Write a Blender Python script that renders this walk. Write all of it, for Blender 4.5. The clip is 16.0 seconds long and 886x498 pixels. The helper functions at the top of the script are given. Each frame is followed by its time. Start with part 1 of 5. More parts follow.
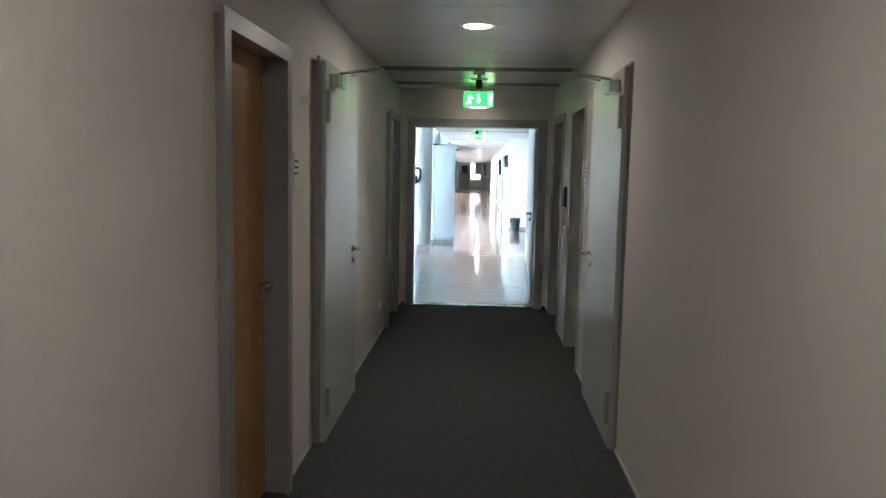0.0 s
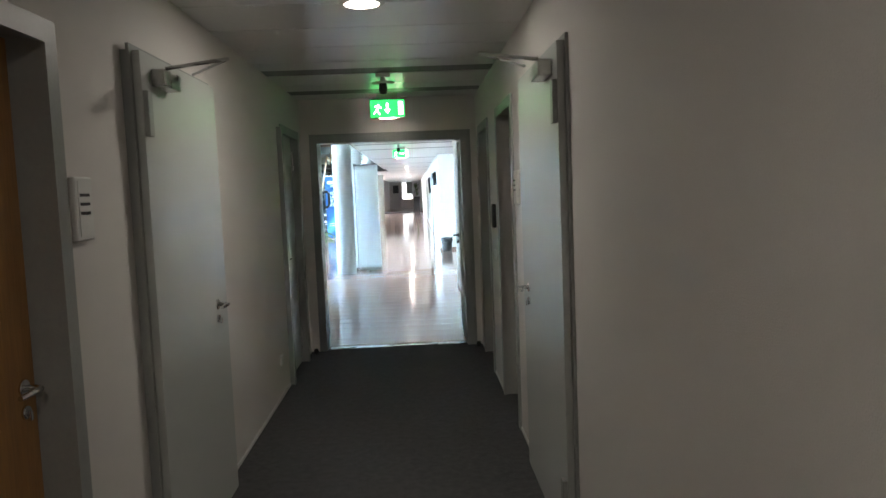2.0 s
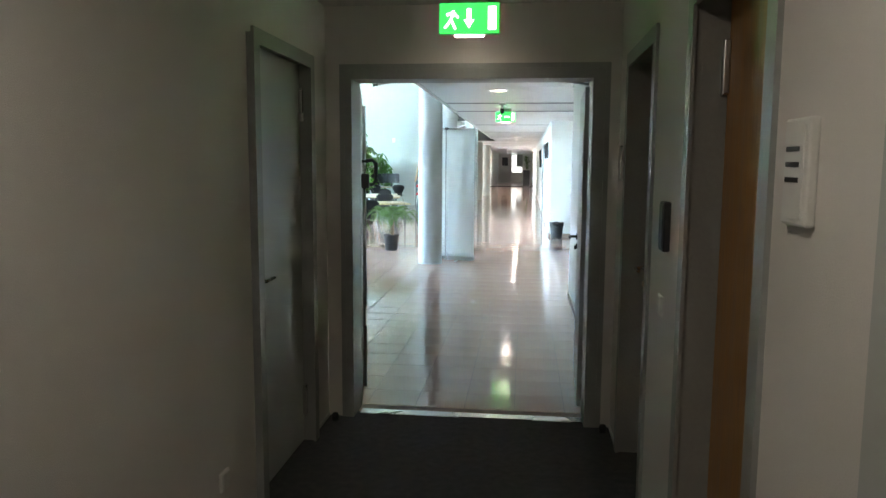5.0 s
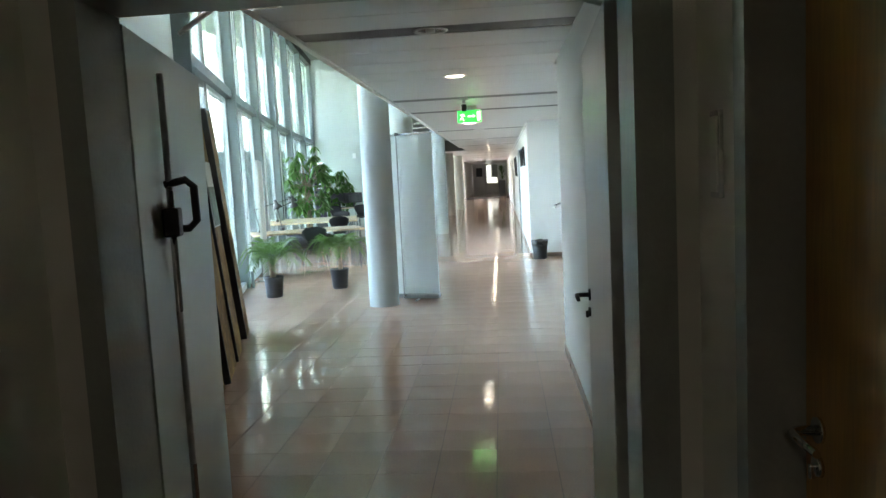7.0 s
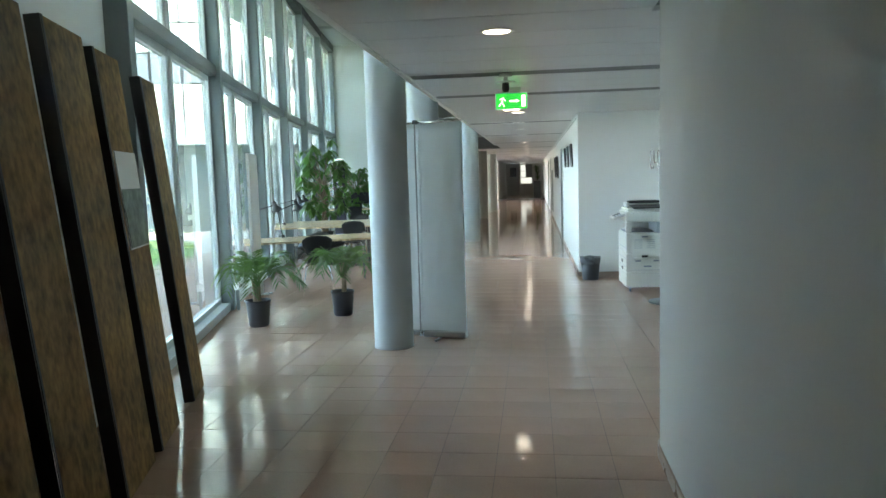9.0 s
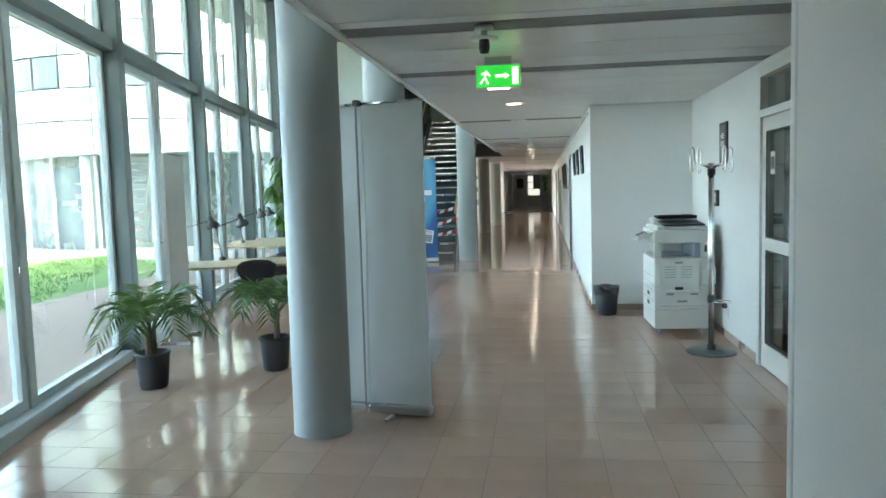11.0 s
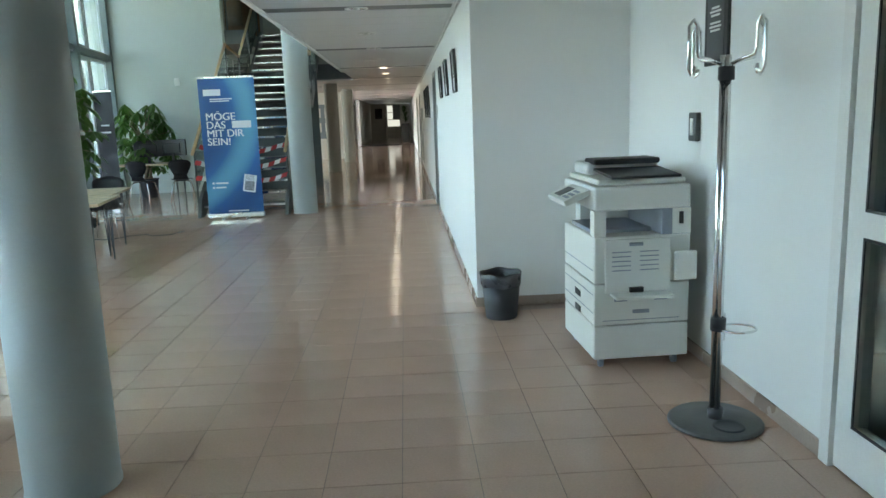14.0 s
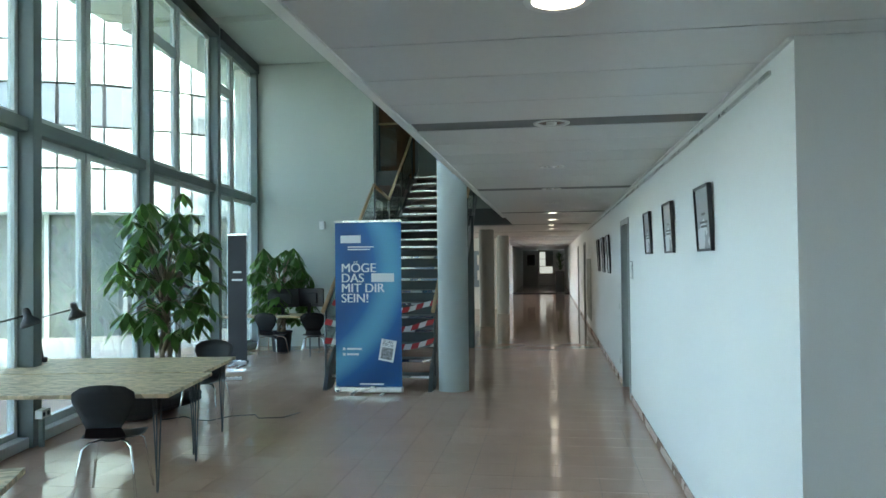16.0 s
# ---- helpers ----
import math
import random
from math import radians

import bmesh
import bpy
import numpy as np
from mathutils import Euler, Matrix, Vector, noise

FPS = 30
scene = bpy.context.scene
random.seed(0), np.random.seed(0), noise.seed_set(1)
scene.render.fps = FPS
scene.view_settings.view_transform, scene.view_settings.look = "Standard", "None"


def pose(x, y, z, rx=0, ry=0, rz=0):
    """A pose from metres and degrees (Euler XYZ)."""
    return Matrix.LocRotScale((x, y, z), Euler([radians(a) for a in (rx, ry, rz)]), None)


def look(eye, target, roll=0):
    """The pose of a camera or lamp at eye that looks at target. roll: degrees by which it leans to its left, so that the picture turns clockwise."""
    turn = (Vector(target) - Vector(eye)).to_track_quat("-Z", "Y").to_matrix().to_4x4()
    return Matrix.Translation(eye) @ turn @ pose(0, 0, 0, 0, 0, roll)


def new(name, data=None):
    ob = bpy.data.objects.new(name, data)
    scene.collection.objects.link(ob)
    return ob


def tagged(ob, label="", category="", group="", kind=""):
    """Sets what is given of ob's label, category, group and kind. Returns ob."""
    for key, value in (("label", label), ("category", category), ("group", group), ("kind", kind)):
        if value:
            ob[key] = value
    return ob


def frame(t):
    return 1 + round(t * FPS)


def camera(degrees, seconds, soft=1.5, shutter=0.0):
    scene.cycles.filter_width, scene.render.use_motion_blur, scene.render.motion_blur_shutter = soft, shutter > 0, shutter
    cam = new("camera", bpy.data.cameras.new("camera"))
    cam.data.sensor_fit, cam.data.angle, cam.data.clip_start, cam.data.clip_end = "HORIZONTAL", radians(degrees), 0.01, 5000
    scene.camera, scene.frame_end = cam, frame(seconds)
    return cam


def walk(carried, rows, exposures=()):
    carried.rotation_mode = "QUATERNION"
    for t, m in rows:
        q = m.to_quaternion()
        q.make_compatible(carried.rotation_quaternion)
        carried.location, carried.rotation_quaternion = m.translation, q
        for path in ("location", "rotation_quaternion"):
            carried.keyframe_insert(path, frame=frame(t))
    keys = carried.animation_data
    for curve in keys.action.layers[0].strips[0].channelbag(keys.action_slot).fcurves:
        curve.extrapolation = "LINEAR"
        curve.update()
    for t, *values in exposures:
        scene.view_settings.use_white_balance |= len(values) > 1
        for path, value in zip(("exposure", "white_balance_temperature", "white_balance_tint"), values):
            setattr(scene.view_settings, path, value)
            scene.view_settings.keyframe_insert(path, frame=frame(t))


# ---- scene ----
cam = camera(62.6, 16.0)
PATH = [
    (0, (0.044, 1.223, 1.602), (-0.053, 3.21, 1.389), 1.2),
    (0.5, (0.094, 1.319, 1.58), (-0.007, 3.299, 1.315), -0.3),
    (1, (0.048, 1.602, 1.583), (0.017, 3.577, 1.268), 0.8),
    (1.5, (0.06, 1.93, 1.583), (0.082, 3.91, 1.298), 0.4),
    (2, (0.22, 2.368, 1.605), (0.293, 4.36, 1.443), -2.3),
    (2.5, (0.265, 2.822, 1.582), (0.356, 4.809, 1.371), 0.2),
    (3, (0.341, 3.298, 1.56), (0.377, 5.281, 1.301), -1.6),
    (3.5, (0.403, 3.797, 1.591), (0.185, 5.767, 1.323), -1.0),
    (4, (0.347, 4.322, 1.618), (0.131, 6.297, 1.391), 0.6),
    (6.5, (0.316, 7.183, 1.602), (0.104, 9.157, 1.359), -1.1),
    (7, (0.368, 7.887, 1.6), (0.201, 9.870, 1.403), -2.9),
    (7.5, (0.319, 8.491, 1.577), (0.108, 10.469, 1.373), -2.6),
    (8, (0.299, 8.990, 1.585), (0.087, 10.969, 1.385), -2.9),
    (8.5, (0.264, 9.57, 1.606), (-0.051, 11.536, 1.422), -4.3),
    (9, (0.189, 10.169, 1.635), (-0.061, 12.144, 1.437), -1.7),
    (9.5, (0.219, 10.771, 1.635), (-0.035, 12.751, 1.513), -4.8),
    (10, (0.224, 11.343, 1.615), (-0.021, 13.324, 1.489), -2.7),
    (12.5, (0.382, 14.248, 1.565), (0.1, 16.213, 1.323), -1.5),
    (13, (0.368, 14.879, 1.548), (0.13, 16.851, 1.309), -5.2),
    (13.5, (0.329, 15.497, 1.501), (0.115, 17.467, 1.236), -1.8),
    (14, (0.355, 16.093, 1.52), (0.446, 18.058, 1.16), -2.1),
    (14.5, (0.29, 16.785, 1.536), (0.151, 18.748, 1.176), -2.1),
    (15, (0.163, 17.436, 1.597), (0.029, 19.409, 1.296), -0.2),
    (15.3, (0.102, 17.806, 1.57), (-0.14, 19.782, 1.386), -0.1),
    (15.5, (0.096, 18.108, 1.619), (-0.229, 20.077, 1.481), -0.5),
    (16, (-0.064, 18.767, 1.685), (-0.357, 20.745, 1.723), -0.6),
]
EXPOSURES = [(0, 7.5, 6800, 12), (2, 7.4, 6900, 12), (4.2, 7.15, 7100, 12), (6.3, 6.7, 8000, 10), (8, 5.95, 8000, 8), (10, 5.6, 8000, 8), (13, 5.6, 8200, 8), (14.5, 5.2, 8200, 8), (16, 5.0, 7600, 6)]
walk(cam, [(t, look(eye, target, roll)) for t, eye, target, roll in PATH], EXPOSURES)

# ---- light ----
SUN_EL, SUN_AZ = 50, 95
world = bpy.data.worlds.new("sky")
scene.world = world
world.use_nodes = True
wn = world.node_tree
sky = wn.nodes.new("ShaderNodeTexSky")
sky.sky_type, sky.sun_disc = "NISHITA", False
sky.sun_elevation, sky.sun_rotation, sky.dust_density, sky.air_density, sky.ozone_density = radians(SUN_EL), radians(SUN_AZ), 3.0, 0.7, 0.4
wn.links.new(sky.outputs[0], wn.nodes["Background"].inputs[0])
wn.nodes["Background"].inputs[1].default_value = 0.15
sun_data = bpy.data.lights.new("sun", "SUN")
sun_data.energy, sun_data.angle, sun_data.color = 0.5, radians(3), (1, 0.97, 0.92)
sun = new("sun", sun_data)
sun.matrix_basis = look((0, 0, 60), (-40 * math.sin(radians(SUN_AZ)), -40 * math.cos(radians(SUN_AZ)), 60 - 40 * math.tan(radians(SUN_EL))))


# added lamp brightens the far hall in place of sky at its side window
def sky_lamp(x, y, rot, w, h, power, z=1.4, tilt=90):
    d = bpy.data.lights.new("far_hall_sky_fill", "AREA")
    d.shape, d.size, d.size_y, d.energy, d.color = "RECTANGLE", w, h, power, (0.86, 0.97, 1.0)
    new("far_hall_sky_fill", d).matrix_basis = pose(x, y, z, tilt, 0, rot)


sky_lamp(-6.1, 41.2, -90, 6.0, 1.9, 2.4)


# ---- materials ----
def nodes(name, rough=0.5, metal=0.0):
    m = bpy.data.materials.new(name)
    m.use_nodes = True
    b = m.node_tree.nodes["Principled BSDF"]
    b.inputs["Roughness"].default_value, b.inputs["Metallic"].default_value = rough, metal
    return m, m.node_tree, b


def rgb(c):
    return (*c, 1)


def surface(name, c, rough=0.5, metal=0.0, var=0.12, scale=3.0, fine=60.0, bump=0.1, stretch=(1, 1, 1), rvar=0.08, per=0.0, coat=0.0):
    """A painted, cast or woven surface: colour that drifts at a coarse and a fine scale, with relief and uneven gloss."""
    m, nt, b = nodes(name, rough, metal)
    N, L = nt.nodes, nt.links
    tc = N.new("ShaderNodeTexCoord")
    mp = N.new("ShaderNodeMapping")
    mp.inputs["Scale"].default_value = stretch
    L.new(tc.outputs["Object"], mp.inputs[0])
    n1, n2 = N.new("ShaderNodeTexNoise"), N.new("ShaderNodeTexNoise")
    for n, s, d in ((n1, scale, 4), (n2, fine, 3)):
        n.inputs["Scale"].default_value, n.inputs["Detail"].default_value = s, d
        L.new(mp.outputs[0], n.inputs["Vector"])
    mix = N.new("ShaderNodeMath")
    mix.operation = "MULTIPLY_ADD"
    L.new(n2.outputs[0], mix.inputs[0])
    mix.inputs[1].default_value = 0.5
    half = N.new("ShaderNodeMath")
    half.operation = "MULTIPLY"
    half.inputs[1].default_value = 0.5
    L.new(n1.outputs[0], half.inputs[0])
    L.new(half.outputs[0], mix.inputs[2])
    ramp = N.new("ShaderNodeMapRange")
    ramp.inputs[1].default_value, ramp.inputs[2].default_value = 0.3, 0.7
    ramp.inputs[3].default_value, ramp.inputs[4].default_value = 1 - var, 1 + var
    L.new(mix.outputs[0], ramp.inputs[0])
    last = ramp.outputs[0]
    if per:
        oi = N.new("ShaderNodeObjectInfo")
        pr = N.new("ShaderNodeMapRange")
        pr.inputs[3].default_value, pr.inputs[4].default_value = 1 - per, 1 + per
        L.new(oi.outputs["Random"], pr.inputs[0])
        mu = N.new("ShaderNodeMath")
        mu.operation = "MULTIPLY"
        L.new(last, mu.inputs[0])
        L.new(pr.outputs[0], mu.inputs[1])
        last = mu.outputs[0]
    vm = N.new("ShaderNodeVectorMath")
    vm.operation = "SCALE"
    vm.inputs[0].default_value = c
    L.new(last, vm.inputs["Scale"])
    L.new(vm.outputs[0], b.inputs["Base Color"])
    rr = N.new("ShaderNodeMapRange")
    rr.inputs[1].default_value, rr.inputs[2].default_value = 0.3, 0.7
    rr.inputs[3].default_value, rr.inputs[4].default_value = max(0.02, rough - rvar), min(1, rough + rvar)
    L.new(n1.outputs[0], rr.inputs[0])
    L.new(rr.outputs[0], b.inputs["Roughness"])
    if bump:
        bp = N.new("ShaderNodeBump")
        bp.inputs["Strength"].default_value, bp.inputs["Distance"].default_value = bump, 0.01
        L.new(n2.outputs[0], bp.inputs["Height"])
        L.new(bp.outputs[0], b.inputs["Normal"])
    if coat:
        b.inputs["Coat Weight"].default_value, b.inputs["Coat Roughness"].default_value = coat, 0.05
    return m


def wood(name, c, rough=0.4, along=(12, 12, 0.8), var=0.25):
    return surface(name, c, rough, var=var, scale=1.5, fine=9, bump=0.04, stretch=along)


def flakes(name, c, rough=0.5):
    """Pressed strand board: angular chips of differing tone."""
    m, nt, b = nodes(name, rough)
    N, L = nt.nodes, nt.links
    tc, mp = N.new("ShaderNodeTexCoord"), N.new("ShaderNodeMapping")
    mp.inputs["Scale"].default_value, mp.inputs["Rotation"].default_value = (16, 38, 20), (0, 0, 0.6)
    L.new(tc.outputs["Object"], mp.inputs[0])
    v = N.new("ShaderNodeTexVoronoi")
    v.inputs["Scale"].default_value = 1.0
    L.new(mp.outputs[0], v.inputs["Vector"])
    cr = N.new("ShaderNodeValToRGB")
    cr.color_ramp.elements[0].color = rgb([k * 0.62 for k in c])
    cr.color_ramp.elements[1].color = rgb([min(1, k * 1.35) for k in c])
    sep = N.new("ShaderNodeSeparateColor")
    L.new(v.outputs["Color"], sep.inputs[0])
    L.new(sep.outputs[0], cr.inputs[0])
    L.new(cr.outputs[0], b.inputs["Base Color"])
    bp = N.new("ShaderNodeBump")
    bp.inputs["Strength"].default_value, bp.inputs["Distance"].default_value = 0.15, 0.004
    L.new(sep.outputs[1], bp.inputs["Height"])
    L.new(bp.outputs[0], b.inputs["Normal"])
    return m


def glow(name, c, strength):
    m, nt, b = nodes(name, 0.4)
    b.inputs["Base Color"].default_value = rgb(c)
    b.inputs["Emission Color"].default_value, b.inputs["Emission Strength"].default_value = rgb(c), strength
    return m


def glass(name, c=(0.9, 0.97, 0.95), rough=0.0):
    m, nt, b = nodes(name, rough)
    b.inputs["Base Color"].default_value = rgb(c)
    b.inputs["Transmission Weight"].default_value, b.inputs["IOR"].default_value = 1.0, 1.45
    return m


def leaf_material(name, c):
    m = surface(name, c, 0.42, var=0.35, scale=6, fine=30, bump=0.05)
    n, l = m.node_tree.nodes, m.node_tree.links
    tr, mx = n.new("ShaderNodeBsdfTranslucent"), n.new("ShaderNodeMixShader")
    tr.inputs[0].default_value, mx.inputs[0].default_value = (c[0] * 2.2, c[1] * 2.2, c[2] * 1.4, 1), 0.35
    l.new(n["Principled BSDF"].outputs[0], mx.inputs[1])
    l.new(tr.outputs[0], mx.inputs[2])
    l.new(mx.outputs[0], n["Material Output"].inputs[0])
    return m


PLASTER = surface("woodchip_wallpaper", (0.76, 0.73, 0.70), 0.75, var=0.03, scale=1.2, fine=260, bump=0.25)
PLASTER_HALL = surface("white_plaster", (0.80, 0.81, 0.79), 0.65, var=0.03, scale=0.9, fine=180, bump=0.12)
# darker than the hall plaster: weaker side light is put into this colour
PLASTER_END = surface("dimmed_grey_green_plaster", (0.46, 0.50, 0.46), 0.7, var=0.04, scale=0.8, fine=150, bump=0.1)
CARPET = surface("grey_needle_felt", (0.075, 0.075, 0.08), 0.95, var=0.55, scale=22, fine=190, bump=0.8)
CEIL = surface("lacquered_ceiling_panel", (0.66, 0.65, 0.64), 0.33, metal=0.0, var=0.025, scale=1.0, fine=30, bump=0.0, rvar=0.008)
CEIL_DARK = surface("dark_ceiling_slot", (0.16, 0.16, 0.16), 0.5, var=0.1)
TILE = surface("beige_pink_ceramic", (0.53, 0.345, 0.265), 0.085, var=0.10, scale=2.0, fine=90, bump=0.008, per=0.03, rvar=0.03)
GROUT = surface("brown_grout", (0.27, 0.185, 0.145), 0.8, var=0.15)
SKIRT = surface("beige_tile_skirting", (0.36, 0.27, 0.22), 0.3, var=0.08)
FRAME_GREY = surface("grey_door_frame_paint", (0.33, 0.34, 0.33), 0.4, var=0.06, scale=2)
LEAF_GREY = surface("light_grey_door_lacquer", (0.50, 0.52, 0.50), 0.34, var=0.02, scale=1.2, fine=120, bump=0.02, rvar=0.02)
LEAF_WOOD = wood("beech_veneer", (0.43, 0.22, 0.075), 0.38)
STEEL = surface("brushed_steel", (0.55, 0.55, 0.54), 0.28, 1.0, var=0.06, fine=120, bump=0.03)
CHROME = surface("chrome", (0.75, 0.75, 0.75), 0.12, 1.0, var=0.03, bump=0.0)
DARK_METAL = surface("dark_painted_metal", (0.045, 0.047, 0.05), 0.45, var=0.15)
BLACK = surface("black_plastic", (0.022, 0.022, 0.024), 0.45, var=0.15)
WHITE_PL = surface("white_plastic", (0.75, 0.75, 0.72), 0.4, var=0.04)
COPIER = surface("cream_copier_plastic", (0.70, 0.70, 0.66), 0.5, var=0.04, fine=200, bump=0.05)
COPIER_GREY = surface("blue_grey_plastic", (0.28, 0.31, 0.36), 0.5, var=0.06)
# grey lowered: shade on the columns' room side is put into the paint colour
COLUMN = surface("painted_steel_column_shaded", (0.35, 0.37, 0.36), 0.45, var=0.03, scale=1.0, fine=90, bump=0.04)
# post colour darkened to look backlit against the glass
MULLION = surface("grey_green_aluminium_backlit", (0.15, 0.185, 0.185), 0.4, var=0.06, scale=1)
SASH = surface("light_grey_aluminium", (0.50, 0.55, 0.55), 0.38, var=0.04, scale=1)
GLASS = glass("window_glass", (0.49, 0.595, 0.575))
CLEAR = glass("door_glass", (0.80, 0.87, 0.86))
OSB = flakes("strand_board", (0.52, 0.39, 0.24), 0.45)
LEANWOOD = surface("brown_scratched_board", (0.25, 0.15, 0.06), 0.65, var=0.75, scale=4.5, fine=22, bump=0.12, stretch=(1, 1, 0.7))
LEANWOOD.node_tree.nodes["Principled BSDF"].inputs["Specular IOR Level"].default_value = 0.2
FABRIC = surface("pale_grey_banner_cloth", (0.72, 0.75, 0.75), 0.8, var=0.03, scale=2, fine=400, bump=0.1)
_n, _l = FABRIC.node_tree.nodes, FABRIC.node_tree.links
_tr, _mx = _n.new("ShaderNodeBsdfTranslucent"), _n.new("ShaderNodeMixShader")
_tr.inputs[0].default_value, _mx.inputs[0].default_value = (0.75, 0.80, 0.80, 1), 0.45
_l.new(_n["Principled BSDF"].outputs[0], _mx.inputs[1])
_l.new(_tr.outputs[0], _mx.inputs[2])
_l.new(_mx.outputs[0], _n["Material Output"].inputs[0])
LAMP_ON = glow("lit_lamp_diffuser", (1.0, 0.93, 0.84), 0.2)
LAMP_OFF = surface("lamp_reflector", (0.75, 0.75, 0.74), 0.2, 0.6, var=0.05)
EXIT_GREEN = glow("exit_sign_green", (0.0, 0.42, 0.05), 0.032)
EXIT_WHITE = glow("exit_sign_white", (0.85, 1.0, 0.80), 0.04)
LEAF_A = leaf_material("glossy_green_leaf", (0.05, 0.115, 0.028))
LEAF_B = leaf_material("palm_leaf", (0.06, 0.115, 0.04))
BARK = surface("grey_brown_bark", (0.20, 0.15, 0.10), 0.85, var=0.3, scale=8, fine=50, bump=0.5)
SOIL = surface("potting_soil", (0.04, 0.03, 0.02), 0.95, var=0.4, fine=90, bump=0.6)
POT = surface("black_plant_pot", (0.030, 0.031, 0.034), 0.5, var=0.12)
PAPER = surface("white_paper", (0.78, 0.78, 0.75), 0.7, var=0.03)


# ---- mesh helpers ----
def box(bm, a, b, bevel=0.0):
    lo, hi = [min(p, q) for p, q in zip(a, b)], [max(p, q) for p, q in zip(a, b)]
    vs = [bm.verts.new((x, y, z)) for x in (lo[0], hi[0]) for y in (lo[1], hi[1]) for z in (lo[2], hi[2])]
    fs = [bm.faces.new([vs[i] for i in f]) for f in ((0, 1, 3, 2), (4, 6, 7, 5), (0, 4, 5, 1), (2, 3, 7, 6), (0, 2, 6, 4), (1, 5, 7, 3))]
    if bevel:
        bmesh.ops.bevel(bm, geom=list({e for f in fs for e in f.edges}), offset=bevel, segments=2, affect="EDGES", profile=0.5)
    return bm


def B(a, b, bevel=0.0):
    return box(bmesh.new(), a, b, bevel)


def ring(bm, centre, u, v, r, n):
    return [bm.verts.new(centre + r * (math.cos(2 * math.pi * i / n) * u + math.sin(2 * math.pi * i / n) * v)) for i in range(n)]


def tube(bm, pts, radii, n=8, closed=False):
    """A round bar along a line of points; radii is one number or one for each point."""
    pts = [Vector(p) for p in pts]
    if isinstance(radii, (int, float)):
        radii = [radii] * len(pts)
    rings, u = [], None
    k = len(pts)
    for i, p in enumerate(pts):
        a = pts[(i - 1) % k] if closed or i else p
        c = pts[(i + 1) % k] if closed or i < k - 1 else p
        d = (c - a).normalized()
        if u is None:
            u = d.orthogonal().normalized()
        u = (u - u.dot(d) * d).normalized()
        rings.append(ring(bm, p, u, d.cross(u), radii[i], n))
    pairs = list(zip(rings, rings[1:])) + ([(rings[-1], rings[0])] if closed else [])
    for r0, r1 in pairs:
        for i in range(n):
            f = bm.faces.new((r0[i], r0[(i + 1) % n], r1[(i + 1) % n], r1[i]))
            f.smooth = True
    if not closed:
        bm.faces.new(list(reversed(rings[0])))
        bm.faces.new(rings[-1])
    return bm


def T(pts, radii, n=8, closed=False):
    return tube(bmesh.new(), pts, radii, n, closed)


def lathe(bm, profile, n=32, at=(0, 0, 0)):
    """Turns (radius, height) pairs round the upright axis."""
    rings = []
    for r, z in profile:
        c = Vector(at) + Vector((0, 0, z))
        rings.append([bm.verts.new(c)] if r == 0 else ring(bm, c, Vector((1, 0, 0)), Vector((0, 1, 0)), r, n))
    for r0, r1 in zip(rings, rings[1:]):
        for i in range(n):
            j = (i + 1) % n
            q = [r0[0]] if len(r0) == 1 else [r0[i], r0[j]]
            w = [r1[0]] if len(r1) == 1 else [r1[j], r1[i]]
            if len(q) + len(w) > 2:
                bm.faces.new(q + w).smooth = True
    return bm


def Lt(profile, n=32, at=(0, 0, 0)):
    return lathe(bmesh.new(), profile, n, at)


def prism(bm, outline, a, b):
    """A flat outline of (x, z) points given thickness from y=a to y=b."""
    f0 = [bm.verts.new((x, a, z)) for x, z in outline]
    f1 = [bm.verts.new((x, b, z)) for x, z in outline]
    bm.faces.new(f0)
    bm.faces.new(list(reversed(f1)))
    for i in range(len(outline)):
        j = (i + 1) % len(outline)
        bm.faces.new((f0[j], f0[i], f1[i], f1[j]))
    return bm


def part(name, bm, material, parent=None, label="", m=None):
    me = bpy.data.meshes.new(name)
    bmesh.ops.recalc_face_normals(bm, faces=bm.faces)
    bm.to_mesh(me)
    bm.free()
    me.materials.append(material)
    ob = new(name, me)
    if parent is not None:
        ob.parent = parent
    if m is not None:
        ob.matrix_basis = m
    if label:
        ob["label"] = label
    return ob


def thing(name, label, category, m=None, group="", kind=""):
    ob = new(name)
    ob.empty_display_size = 0.1
    if m is not None:
        ob.matrix_basis = m
    return tagged(ob, label, category, group, kind)


def struct(name, bm, material, label):
    return tagged(part(name, bm, material), label, name.split("_")[0], "", "structure")


def letters(text, size, material, parent, m, name="lettering"):
    cu = bpy.data.curves.new(name, "FONT")
    cu.body, cu.size, cu.extrude = text, size, 0.0008
    tmp = bpy.data.objects.new(name, cu)
    me = bpy.data.meshes.new_from_object(tmp)
    bpy.data.objects.remove(tmp)
    me.materials.clear()
    me.materials.append(material)
    ob = new(name, me)
    ob.parent, ob.matrix_basis = parent, m
    return ob


# ---- plan ----
CX0, CX1 = -0.90, 0.87            # corridor walls
DOOR_Y = 9.80                     # wall between corridor and hall
ZC = 2.55                         # corridor and hall ceiling
EDGE = -0.93                      # open edge of the hall ceiling towards the tall space
ZA = 5.85                         # tall space's ceiling
END_Y = 33.2                      # end wall of the tall space
FAR_Y = 72.0
RX = 0.88                         # hall's right wall
NX = 2.10                         # niche wall
NY0, NY1 = 14.6, 21.75


def fx(y):
    """The bowed glass front: its x at y."""
    d = min(y, END_Y + 0.2) - 16.34
    return -3.22 - 0.2453 * d + 0.00395 * d * d


